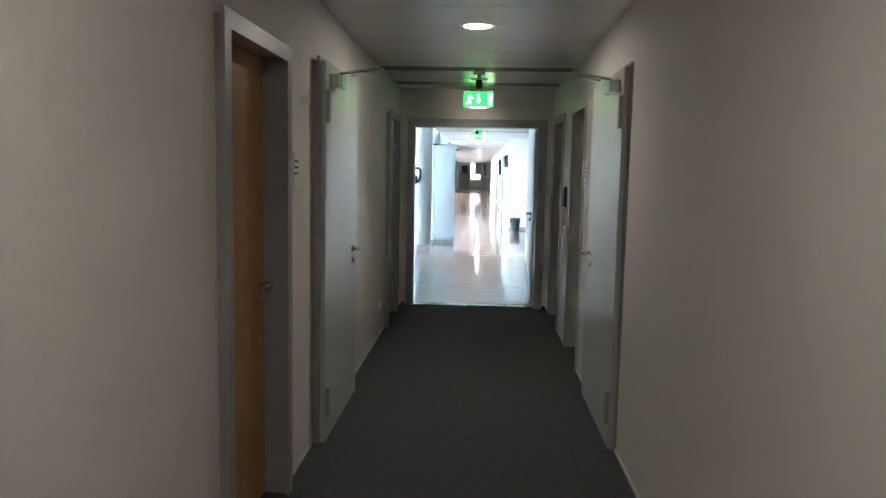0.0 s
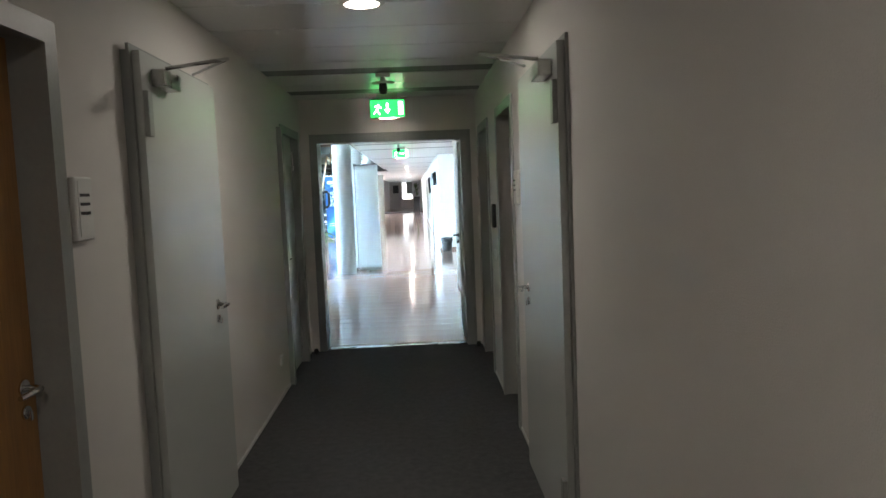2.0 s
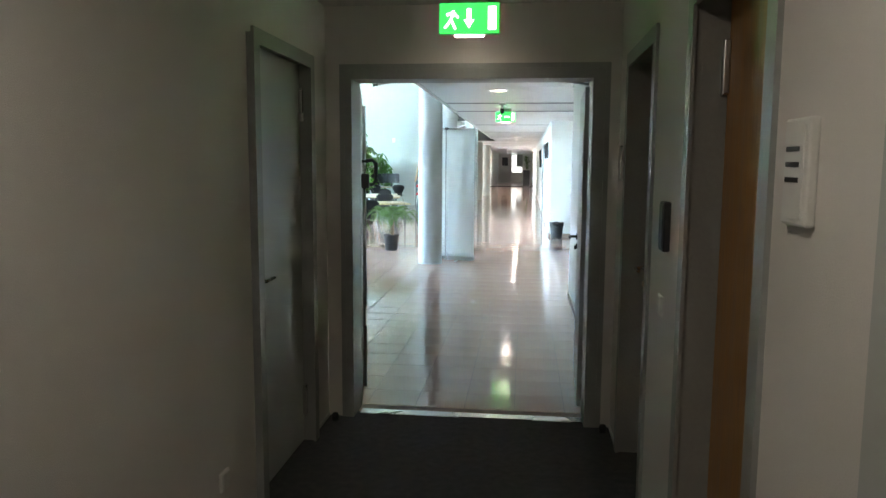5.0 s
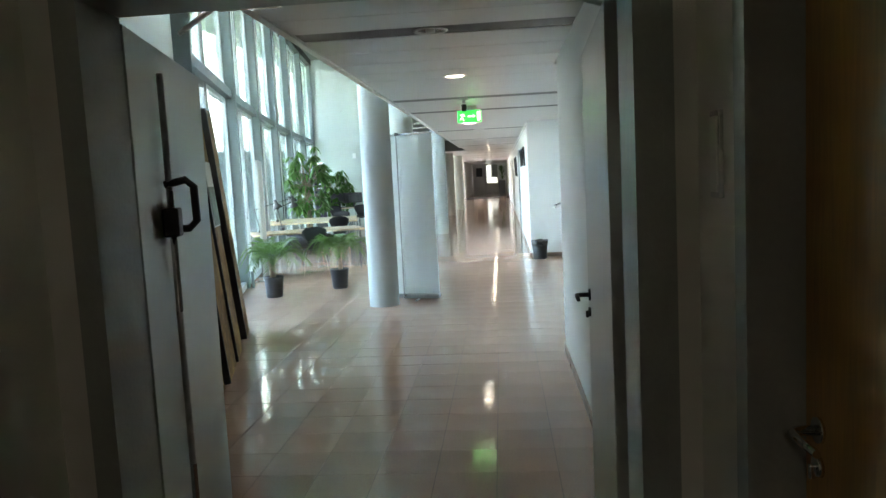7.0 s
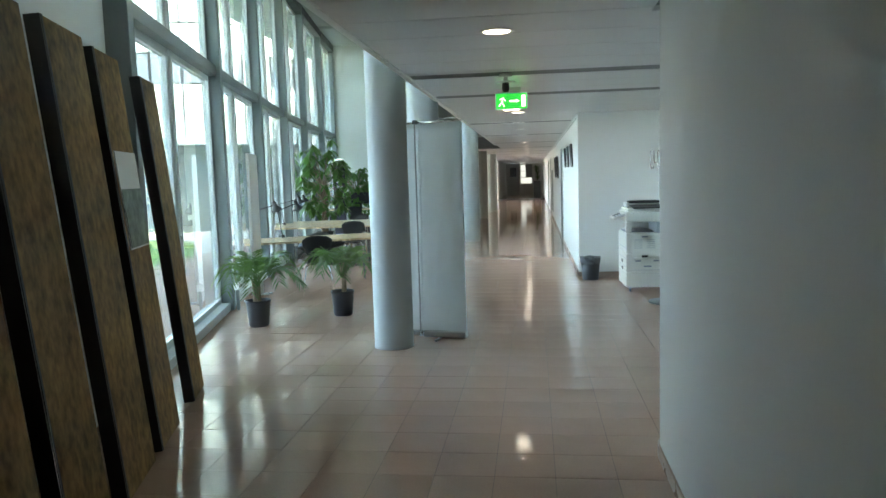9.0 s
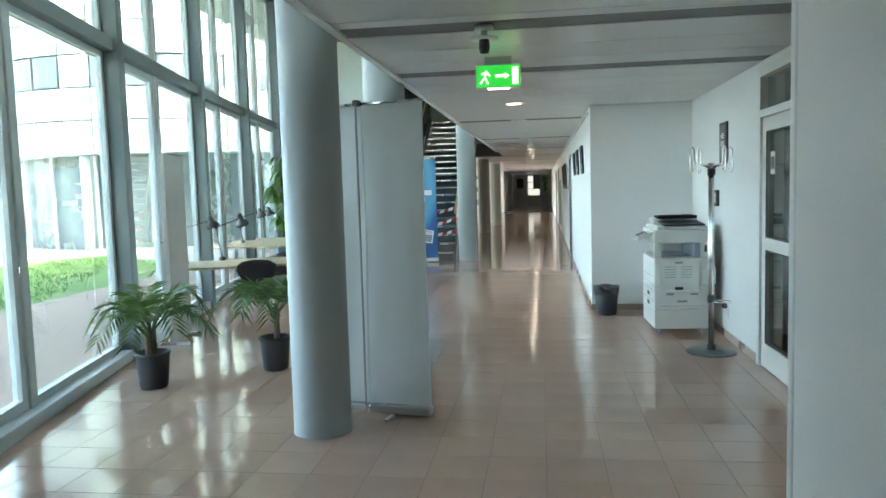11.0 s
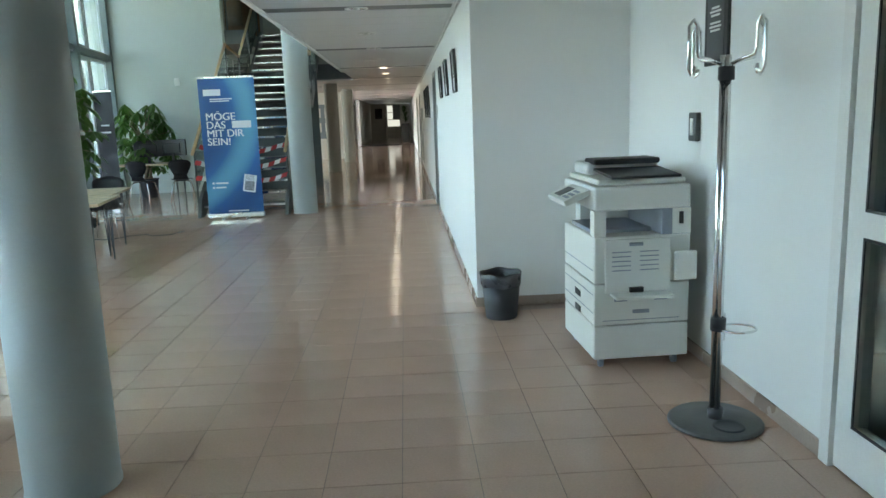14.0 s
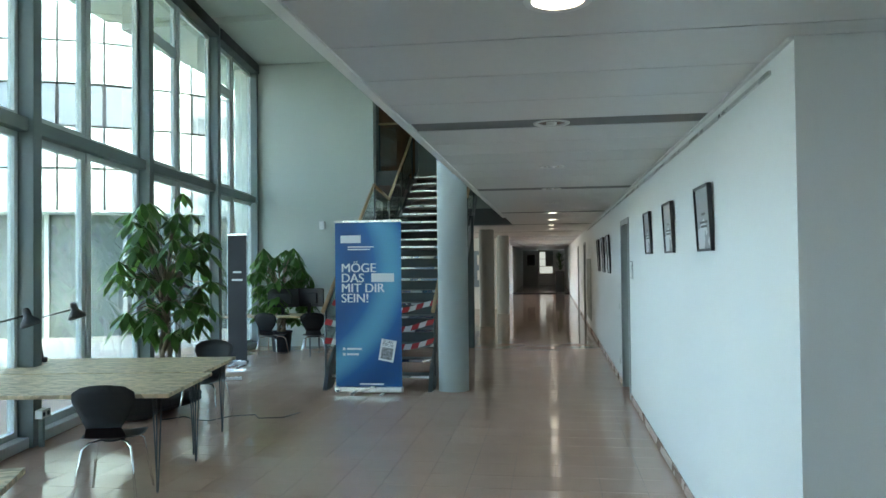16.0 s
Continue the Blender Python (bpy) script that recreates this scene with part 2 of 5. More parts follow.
def wall_along_y(name, x0, x1, y0, y1, z1, openings, material, label, z0=0.0):
    bm = bmesh.new()
    y = y0
    for a, b, top in openings:
        box(bm, (x0, y, z0), (x1, a, z1))
        box(bm, (x0, a, top), (x1, b, z1))
        y = b
    box(bm, (x0, y, z0), (x1, y1, z1))
    return struct(name, bm, material, label)


# ---- large structure ----
# name: openings of the corridor as (from, to, height)
LEFT_DOORS = [(3.80, 4.67, 2.14), (5.30, 6.36, 2.20), (8.52, 9.40, 2.18)]
RIGHT_DOORS = [(5.37, 6.48, 2.20), (7.08, 7.94, 2.18), (8.60, 9.45, 2.18)]
wall_along_y("wall_corridor_left", CX0 - 0.3, CX0, -2.5, DOOR_Y, ZC, LEFT_DOORS, PLASTER, "off-white textured corridor wall with doors")
wall_along_y("wall_corridor_right", CX1, CX1 + 0.3, -2.5, DOOR_Y, ZC, RIGHT_DOORS, PLASTER, "off-white textured corridor wall with doors")
struct("wall_corridor_end", B((-1.2, -2.7, 0), (1.2, -2.5, ZC)), PLASTER, "plain corridor end wall")
struct("floor_corridor", B((CX0 - 0.3, -2.5, -0.1), (CX1 + 0.3, DOOR_Y + 0.1, 0)), CARPET, "dark grey needle felt carpet in the corridor")

bm = bmesh.new()
box(bm, (-1.52, DOOR_Y, 0), (-0.78, DOOR_Y + 0.2, ZC))
box(bm, (0.78, DOOR_Y, 0), (1.2, DOOR_Y + 0.2, ZC))
box(bm, (-0.78, DOOR_Y, 2.175), (0.78, DOOR_Y + 0.2, ZC))
struct("wall_doorway", bm, PLASTER, "off-white wall round the double door opening")

# ceilings: pressed panels with open joints, dark slots between
def panel_ceiling(name, x0, x1, y0, y1, step, slots, label, z=ZC):
    bm = bmesh.new()
    y = y0
    cuts = sorted(slots)
    while y < y1 - 0.02:
        nxt = min(y + step, y1)
        for s in cuts:
            if y < s + 0.13 and nxt > s - 0.13:
                nxt = s - 0.13 if y < s - 0.14 else nxt
                if y >= s - 0.14:
                    y = s + 0.13
                    nxt = min(y + step, y1)
        if nxt - y > 0.02:
            box(bm, (x0, y + 0.005, z), (x1, nxt - 0.005, z + 0.03), 0.0)
        y = nxt
    return struct(name, bm, CEIL, label)


CSLOTS = [8.15, 9.3]
HSLOTS = [12.73, 16.97, 18.73, 23.35, 27.46, 31.6, 35.7, 39.8, 44.0, 48.0, 52.1, 56.2, 60.3, 64.4]
panel_ceiling("ceiling_corridor", CX0, CX1, -2.55, DOOR_Y, 0.54, CSLOTS, "grey lacquered metal panel ceiling of the corridor")
panel_ceiling("ceiling_hall", EDGE, RX, DOOR_Y + 0.2, END_Y, 0.545, HSLOTS, "pale lacquered metal panel ceiling of the hall")
panel_ceiling("ceiling_niche", RX, NX, NY0, NY1, 0.545, [16.97, 18.73], "pale metal panel ceiling of the niche")
panel_ceiling("ceiling_stair_side", EDGE, RX, END_Y, 36.2, 0.545, HSLOTS, "pale metal panel ceiling beside the stairs")
panel_ceiling("ceiling_far_hall", -6.3, RX, 36.2, FAR_Y, 0.545, HSLOTS, "pale metal panel ceiling of the far hall")
# solid slabs over the panels; the void's darkness is in their colour
bm = bmesh.new()
box(bm, (-1.2, -2.7, ZC + 0.06), (1.2, DOOR_Y + 0.2, ZC + 0.14))
struct("ceiling_void_corridor", bm, CEIL_DARK, "dark slab standing in for the unlit void above the corridor ceiling")
bm = bmesh.new()
box(bm, (EDGE, DOOR_Y + 0.2, ZC + 0.06), (NX + 0.2, END_Y, ZC + 0.45))
box(bm, (EDGE, END_Y, ZC + 0.06), (NX + 0.2, 36.2, ZC + 0.45))
box(bm, (-6.5, 36.2, ZC + 0.06), (NX + 0.2, FAR_Y, ZC + 0.45))
struct("ceiling_void_hall", bm, CEIL_DARK, "dark slab standing in for the unlit void above the hall ceiling")
bm = bmesh.new()
box(bm, (EDGE - 0.05, DOOR_Y + 0.2, ZC - 0.012), (EDGE, END_Y - 0.4, ZC + 0.55))
struct("trim_ceiling_edge", bm, PLASTER_HALL, "white edge beam of the upper floor")
# upper floor behind the edge, above the hall
struct("wall_upper_gallery", B((EDGE + 0.001, DOOR_Y, ZC + 0.44), (EDGE + 0.15, END_Y, ZA)), PLASTER_HALL, "white upper wall over the hall")
bm = bmesh.new()
# unseen roof added over corridor and hall to keep the sun out
box(bm, (-1.2, -2.7, ZA), (3.2, FAR_Y, ZA + 0.2))
box(bm, (-7.5, 9.6, ZA), (-1.2, 30.2, ZA + 0.2))
box(bm, (-7.5, 30.55, ZA), (-1.2, 40, ZA + 0.2))
box(bm, (-7.5, 30.2, ZA + 0.1), (-1.2, 30.55, ZA + 0.2))
struct("ceiling_tall", bm, PLASTER_END, "pale ceiling of the tall glazed space with an unseen roof added beside it")

# hall's right side
bm = bmesh.new()
box(bm, (RX, DOOR_Y + 0.2, 0), (RX + 0.3, NY0 - 0.3, ZC + 0.05))
# rounded wall end
n = 16
outline = [(RX + 0.3 - 0.3 * math.cos(math.pi / 2 * i / n), NY0 - 0.3 + 0.3 * math.sin(math.pi / 2 * i / n)) for i in range(n + 1)] + [(NX + 0.2, NY0), (NX + 0.2, NY0 - 0.3), (RX + 0.3, NY0 - 0.3)]
lo = [bm.verts.new((x, y, 0)) for x, y in outline]
hi = [bm.verts.new((x, y, ZC + 0.05)) for x, y in outline]
for i in range(len(outline)):
    j = (i + 1) % len(outline)
    f = bm.faces.new((lo[i], lo[j], hi[j], hi[i]))
    f.smooth = i < n
struct("wall_hall_right", bm, PLASTER_HALL, "white hall wall with a rounded end")
GD0, GD1 = 16.75, 18.95
wall_along_y("wall_niche", NX, NX + 0.2, NY0, NY1, ZC + 0.05, [(GD0, GD1, 2.5)], PLASTER_HALL, "white niche wall with a glazed door")
RD = [(27.9, 28.85, 2.2), (39.2, 40.2, 2.2), (44.0, 45.0, 2.2)]
struct("wall_niche_back", B((RX + 0.2, NY1, 0), (NX + 0.2, NY1 + 0.2, ZC + 0.05)), PLASTER_HALL, "white back wall of the niche")
wall_along_y("wall_hall_far_right", RX, RX + 0.2, NY1, FAR_Y, ZC + 0.05, RD, PLASTER_HALL, "white hall wall hung with pictures")

# solid left wall before the glass starts
FAC0 = 15.5
bm = bmesh.new()
ys = [9.8 + (FAC0 - 9.8) * i / 8 for i in range(9)]
for a, b in zip(ys, ys[1:]):
    q = [bm.verts.new(p) for p in ((fx(a), a, 0), (fx(b), b, 0), (fx(b), b, ZA), (fx(a), a, ZA), (fx(a) - 0.3, a, 0), (fx(b) - 0.3, b, 0), (fx(b) - 0.3, b, ZA), (fx(a) - 0.3, a, ZA))]
    for f in ((0, 1, 2, 3), (5, 4, 7, 6), (4, 0, 3, 7), (1, 5, 6, 2)):
        bm.faces.new([q[i] for i in f])
box(bm, (-1.6, DOOR_Y - 0.2, ZC + 0.56), (EDGE, DOOR_Y + 0.1, ZA))
struct("wall_left_bowed", bm, PLASTER_HALL, "white bowed wall behind the leaning boards")

# end wall of the tall space, opening to the stair landing on its right
SX0, SX1 = -3.10, -1.62
bm = bmesh.new()
box(bm, (-6.5, END_Y, 0), (-3.62, END_Y + 0.25, ZA))
box(bm, (-6.5, 36.199, ZC + 0.43), (EDGE + 0.2, 36.4, ZA))
box(bm, (-6.7, END_Y + 0.25, 0), (-6.5, 36.4, ZA))
box(bm, (EDGE - 0.002, END_Y, ZC + 0.43), (EDGE + 0.15, 36.198, ZA))
# turned away from the glass, so its dimness sits in the plaster colour
struct("wall_tall_end", bm, PLASTER_END, "green-grey end wall of the tall space, darkened for weak side light")
bm = bmesh.new()
box(bm, (-6.4, 36.4, 0), (-6.2, 38.0, ZC))
box(bm, (-6.4, 44.4, 0), (-6.2, 48.0, ZC))
box(bm, (-6.4, 57.0, 0), (-6.2, FAR_Y, ZC))
box(bm, (-6.4, 48.0, 2.4), (-6.2, 57.0, ZC))
box(bm, (-6.4, 48.0, 0), (-6.2, 57.0, 0.4))
box(bm, (-2.3, 57.8, 0), (-2.1, FAR_Y, ZC))
box(bm, (-6.4, 38.0, 2.4), (-6.2, 44.4, ZC))
box(bm, (-6.4, 38.0, 0), (-6.2, 44.4, 0.4))
box(bm, (-6.4, FAR_Y, 0), (NX, FAR_Y + 0.2, ZC))
box(bm, (-6.2, 45.0, 0), (-1.95, 45.2, ZC))
struct("wall_far", bm, PLASTER_HALL, "white far walls of the hall")

# columns
for i, (x, y, r) in enumerate([(-1.19, 17.06, 0.19), (-1.14, 19.1, 0.19), (-1.36, 28.38, 0.2), (-1.75, 38.0, 0.2), (-1.62, 42.6, 0.2)]):
    top = ZA if y < 30 else ZC
    ob = part("column", Lt([(r + 0.004, 0.0), (r + 0.004, 0.012), (r, 0.014), (r, top)], 40), COLUMN, None, "", pose(x, y, 0))
    tagged(ob, "round pale grey painted steel column on the tiled floor", "column", "columns along the hall", "structure")

# ground outside
struct("ground", B((-400, -400, -0.45), (400, 400, -0.15)), surface("paving_ground", (0.30, 0.30, 0.28), 0.9, var=0.15, scale=0.3, fine=12), "grey paved ground outside")

# ---- lamps of the place ----
def downlight(x, y, lit, power=0.0, r=0.10):
    t = thing("ceiling_light", "round recessed downlight, lit, in the metal ceiling" if lit else "round recessed downlight, unlit, in the metal ceiling", "ceiling light", pose(x, y, ZC), "recessed ceiling lights")
    part("rim", Lt([(r * 0.86, 0.004), (r * 0.9, -0.006), (r * 1.12, -0.006), (r * 1.15, 0.0)], 32), WHITE_PL, t)
    if lit:
        part("diffuser", Lt([(0, -0.003), (r * 0.88, -0.003), (r * 0.88, 0.004)], 32), LAMP_ON, t, "glowing warm white diffuser")
        lamp = bpy.data.lights.new("downlight", "AREA")
        lamp.shape, lamp.size, lamp.energy, lamp.color = "DISK", r * 2, power, (1, 0.965, 0.91)
        ob = new("downlight", lamp)
        ob.location = (x, y, ZC - 0.02)
    else:
        part("reflector", Lt([(r * 0.35, 0.003), (r * 0.6, -0.001), (r * 0.86, 0.002)], 32), LAMP_OFF, t)
        part("bulb", Lt([(0, -0.016), (r * 0.3, -0.012), (r * 0.34, 0.002)], 20), WHITE_PL, t)
    return t


for y in (-2.0, 1.95, 6.12):
    downlight(0.0, y, True, 0.042)
for y in (14.96, 21.19, 31.8, 33.9, 36.0, 38.1, 42.3, 46.5, 50.7, 54.9, 59.1):
    downlight(-0.03, y, True, 0.022)
for y in (12.73, 23.35, 25.45, 27.46, 29.6, 40.2):
    downlight(-0.05, y, False)

# slot fillers: dark plates between the panels, flush under the void
def slot_plate(name, x0, x1, y):
    struct(name, B((x0, y - 0.125, ZC + 0.003), (x1, y + 0.125, ZC + 0.05)), CEIL_DARK, "dark grey ceiling slot plate")


for i, y in enumerate(CSLOTS):
    slot_plate("trim_slot", CX0, CX1, y)
for y in HSLOTS:
    slot_plate("trim_slot", EDGE + 0.01 if y < END_Y else -6.2, (NX if y in (16.97, 18.73) else RX) - 0.005, y)


def detector(x, y):
    t = thing("smoke_detector", "white ceiling smoke detector with a dark sensor", "smoke detector", pose(x, y, ZC))
    part("base", Lt([(0, 0), (0.055, 0), (0.06, -0.02), (0.05, -0.03), (0, -0.03)], 24), WHITE_PL, t)
    part("stem", Lt([(0.02, -0.03), (0.02, -0.07)], 16), STEEL, t)
    part("plate", Lt([(0, -0.068), (0.085, -0.07), (0.088, -0.078), (0, -0.082)], 28), WHITE_PL, t)
    part("sensor", Lt([(0.03, -0.08), (0.034, -0.13), (0.026, -0.16), (0, -0.165)], 20), BLACK, t, "dark grey sensor head")


detector(0.01, 8.3)
detector(-0.05, 16.97)


def exit_sign(x, y, kind):
    t = thing("exit_sign", "lit green emergency exit sign hung from the ceiling", "exit sign", pose(x, y, ZC))
    part("housing", B((-0.17, -0.02, -0.23), (0.17, 0.02, -0.055), 0.006), WHITE_PL, t)
    part("bracket", B((-0.10, -0.022, -0.055), (0.10, 0.022, 0.0)), STEEL, t)
    part("face", B((-0.163, -0.026, -0.222), (0.163, -0.0205, -0.062)), EXIT_GREEN, t, "glowing green face")
    bm = bmesh.new()
    if kind == "side":
        box(bm, (-0.02, -0.03, -0.152), (0.05, -0.0265, -0.132))
        prism(bm, [(0.05, -0.165), (0.085, -0.142), (0.05, -0.119)], -0.03, -0.0265)
    else:
        box(bm, (-0.012, -0.03, -0.15), (0.012, -0.0265, -0.09))
        prism(bm, [(-0.03, -0.15), (0, -0.195), (0.03, -0.15)], -0.03, -0.0265)
    part("arrow", bm, EXIT_WHITE, t, "white arrow")
    part("door_symbol", B((0.105, -0.03, -0.205), (0.15, -0.0265, -0.08)), EXIT_WHITE, t, "white door symbol")
    bm = bmesh.new()
    for a, b in (((-0.085, -0.10), (-0.10, -0.15)), ((-0.10, -0.15), (-0.075, -0.20)), ((-0.10, -0.15), (-0.135, -0.195)), ((-0.088, -0.112), (-0.06, -0.14)), ((-0.088, -0.112), (-0.125, -0.125))):
        tube(bm, [(a[0], -0.028, a[1]), (b[0], -0.028, b[1])], 0.007, 6)
    part("bars", bm, EXIT_WHITE, t)
    part("lamp_strip", B((-0.08, -0.015, -0.238), (0.08, 0.015, -0.23)), LAMP_ON, t, "warm glowing strip below")


exit_sign(0.0, 9.52, "down")
exit_sign(-0.03, 18.05, "side")


# ---- doors ----
def lever(parent, m, material=CHROME):
    """A lever handle with its round plate and lock plate; the lever points along +x, out of the leaf along -y."""
    h = part("door_handle", T([(0, 0, 0), (0, -0.045, 0), (0.012, -0.058, 0), (0.04, -0.06, 0), (0.125, -0.058, 0)], [0.011, 0.010, 0.010, 0.009, 0.008], 10), material, parent, "brushed steel lever handle", m)
    part("plate", T([(0, 0, 0), (0, -0.008, 0)], 0.026, 20), material, h)
    part("lock", T([(0, 0, -0.075), (0, -0.010, -0.075)], [0.022, 0.020], 16), material, h)
    part("cylinder", B((-0.006, -0.022, -0.10), (0.006, -0.008, -0.070), 0.003), material, h)
    return h


# A door in a wall along y: side -1 is the left wall, +1 the right.
DOOR_NO = [0]


def corridor_door(side, y0, y1, top, leaf, setback, handle_far, label, closer=False, face=CX1):
    DOOR_NO[0] += 1
    w = y1 - y0
    # local x runs along the wall away from the start, local -y points into the room
    m = pose(side * face, y0 if side < 0 else y1, 0, 0, 0, 90 if side < 0 else -90)
    t = thing("door_%d" % DOOR_NO[0], label, "door", m, "", "structure")
    flush = setback < 0
    f = 0.016 if flush else 0.05
    e = 0.004 if flush else 0.032
    bm = bmesh.new()
    for a, b in (((-0.02, -0.014, 0), (f, 0.0, top + 0.02)), ((w - f, -0.014, 0), (w + 0.02, 0.0, top + 0.02)), ((f, -0.014, top - f), (w - f, 0.0, top + 0.02))):
        box(bm, a, b)
    for a, b in (((0.001, 0.0, 0), (0.03, 0.29, top - 0.001)), ((w - 0.03, 0.0, 0), (w - 0.001, 0.29, top - 0.001)), ((0.03, 0.0, top - 0.03), (w - 0.03, 0.29, top - 0.001))):
        box(bm, a, b)
    part("door_frame", bm, FRAME_GREY, t, "grey painted steel frame")
    s = setback
    lf = part("leaf", B((e, s, 0.006), (w - e, min(s + 0.045, 0.29) if not flush else -0.0145, top - e), 0.002), leaf, t)
    inset = 0.20 if flush else 0.10
    hx = (w - inset) if handle_far else inset
    hm = pose(hx, s, 1.06) @ (Matrix.Diagonal((-1, 1, 1, 1)) if handle_far else Matrix.Identity(4))
    lever(lf, hm)
    hinge = 0.03 if handle_far else w - 0.03
    for z in (0.22, top - 0.28):
        part("hinge", B((hinge - 0.025, s - 0.022, z - 0.06), (hinge + 0.025, s, z + 0.12), 0.004), STEEL if s > 0.05 else FRAME_GREY, t)
    if closer:
        x0 = hinge + (0.08 if handle_far else -0.08)
        sg = 1 if handle_far else -1
        c = part("door_closer", B((x0, s - 0.06, top - 0.13), (x0 + sg * 0.20, s, top - 0.06), 0.006), STEEL, t, "silver door closer")
        part("closer_arm", T([(x0 + sg * 0.04, s - 0.05, top - 0.055), (x0 + sg * 0.06, s - 0.30, top - 0.02)], 0.008, 8), STEEL, c)
        part("closer_rail", T([(x0 + sg * 0.06, s - 0.30, top - 0.02), (x0 + sg * 0.42, s - 0.05, top - 0.02)], 0.007, 8), STEEL, c)
    # dark room behind stays shut off by this board
    part("back_board", B((0.03, 0.27, 0), (w - 0.03, 0.288, top - 0.03)), DARK_METAL, t)
    return t


corridor_door(-1, *LEFT_DOORS[0], LEAF_WOOD, 0.11, True, "closed beech veneer door in a deep grey frame")
corridor_door(-1, *LEFT_DOORS[1], LEAF_GREY, -0.045, True, "closed light grey steel door with a closer", True)
corridor_door(-1, *LEFT_DOORS[2], LEAF_GREY, 0.06, False, "closed grey door in a deep grey frame")
corridor_door(1, *RIGHT_DOORS[0], LEAF_GREY, -0.045, False, "closed light grey steel door with a closer", True)
corridor_door(1, *RIGHT_DOORS[1], LEAF_WOOD, 0.11, True, "closed brown wooden door in a deep grey frame")
corridor_door(1, *RIGHT_DOORS[2], LEAF_WOOD, 0.11, False, "closed brown wooden door in a deep grey frame")

# double door at the corridor's end, both leaves folded open into the hall
t = thing("door_7", "open grey steel double door at the corridor end", "door", pose(0, DOOR_Y, 0), "", "structure")
bm = bmesh.new()
box(bm, (-0.78, -0.015, 0), (-0.735, 0.215, 2.175))
box(bm, (0.71, -0.015, 0), (0.78, 0.215, 2.175))
for x in (-0.81, 0.781):
    box(bm, (x, -0.012, 0), (x + 0.029, 0.0, 2.205))
box(bm, (-0.735, -0.015, 2.115), (0.71, 0.215, 2.175))
box(bm, (-0.781, -0.012, 2.176), (0.781, 0.0, 2.205))
part("door_frame", bm, FRAME_GREY, t, "grey painted steel frame")
part("threshold", B((-0.71, 0.06, 0.0), (0.71, 0.14, 0.006)), STEEL, t, "steel threshold strip")
# right leaf, active: hinge by the frame, folded towards the wall
rl = part("leaf", B((0.30, 0.0, 0.008), (1.32, 0.055, 2.10), 0.003), LEAF_GREY, t, "open grey leaf", pose(0.735, 0.05, 0, 0, 0, 87.5))
lever(rl, pose(1.20, 0.055, 1.06, 0, 0, 180), BLACK)
part("edge_strip", B((1.321, 0.004, 0.01), (1.326, 0.05, 2.06)), STEEL, rl)
ll = part("leaf", B((0.0, -0.055, 0.008), (1.12, 0.0, 2.10), 0.003), LEAF_GREY, t, "open grey leaf with a panic bar", pose(-0.79, 0.22, 0, 0, 0, 102))
part("panic_rod", T([(0.32, -0.075, 0.03), (0.32, -0.075, 2.0)], 0.012, 10), STEEL, ll, "upright bolt rod")
part("panic_handle", T([(0.32, -0.06, 1.62), (0.32, -0.13, 1.635), (0.33, -0.155, 1.61), (0.34, -0.155, 1.49), (0.33, -0.13, 1.465), (0.32, -0.06, 1.465)], 0.014, 10), BLACK, ll, "black curved panic handle")
part("latch_box", B((0.26, -0.11, 1.44), (0.33, -0.055, 1.54), 0.008), BLACK, ll, "black latch box")
for x, sgn in ((-0.45, 1), (0.45, -1)):
    c = part("door_closer", B((x - 0.2 * (sgn < 0), 0.2, 2.12), (x + 0.2 * (sgn > 0), 0.26, 2.17), 0.006), STEEL, t)
    part("closer_arm", T([(x, 0.26, 2.145), (x - sgn * 0.28, 0.62, 2.145)], 0.009, 8), STEEL, c)


# door stops, signs, sockets, reader in the corridor
def wall_plate(name, label, category, m, size, material, insert=None, group=""):
    """A flat wall fitting; local -y points out of the wall."""
    w, h, d = size
    t = thing(name, label, category, m, group)
    part("body", B((-w / 2, -d, -h / 2), (w / 2, 0, h / 2), min(d, w, h) * 0.25), material, t)
    if insert:
        part("insert", B((-w * 0.36, -d - 0.003, -h * 0.43), (w * 0.36, -d + 0.001, h * 0.43)), insert, t)
    return t


def on_left(y, z, x=CX0):
    return pose(x, y, z, 0, 0, 90)


def on_right(y, z, x=CX1):
    return pose(x, y, z, 0, 0, -90)


for m in (on_left(4.85, 1.59), on_right(6.88, 1.60)):
    s = wall_plate("door_sign", "white door sign plate on the wall", "sign", m, (0.13, 0.21, 0.022), WHITE_PL, PAPER, "door signs")
    for k in range(3):
        part("text_bar", B((-0.04, -0.0265, 0.04 - k * 0.03), (0.03, -0.0252, 0.05 - k * 0.03)), BLACK, s)
wall_plate("door_sign", "small pale door sign plate on the wall", "sign", on_right(9.62, 1.62), (0.07, 0.20, 0.012), STEEL, PAPER, "door signs")
s = wall_plate("card_reader", "black door card reader on the wall", "card reader", on_right(8.22, 1.38), (0.09, 0.19, 0.028), BLACK, DARK_METAL)
wall_plate("light_switch", "white light switch on the wall", "switch", on_right(8.30, 1.06), (0.08, 0.08, 0.012), WHITE_PL, PAPER)
wall_plate("wall_socket", "white wall socket low on the wall", "socket", on_left(8.15, 0.30), (0.08, 0.08, 0.014), WHITE_PL, PAPER)
for x in (-0.84, 0.82):
    d = thing("door_stop", "black rubber door stop on the carpet", "door stop", pose(x, 9.72, 0), "door stops")
    part("rubber", Lt([(0, 0), (0.025, 0), (0.024, 0.03), (0.016, 0.045), (0, 0.047)], 16), BLACK, d)

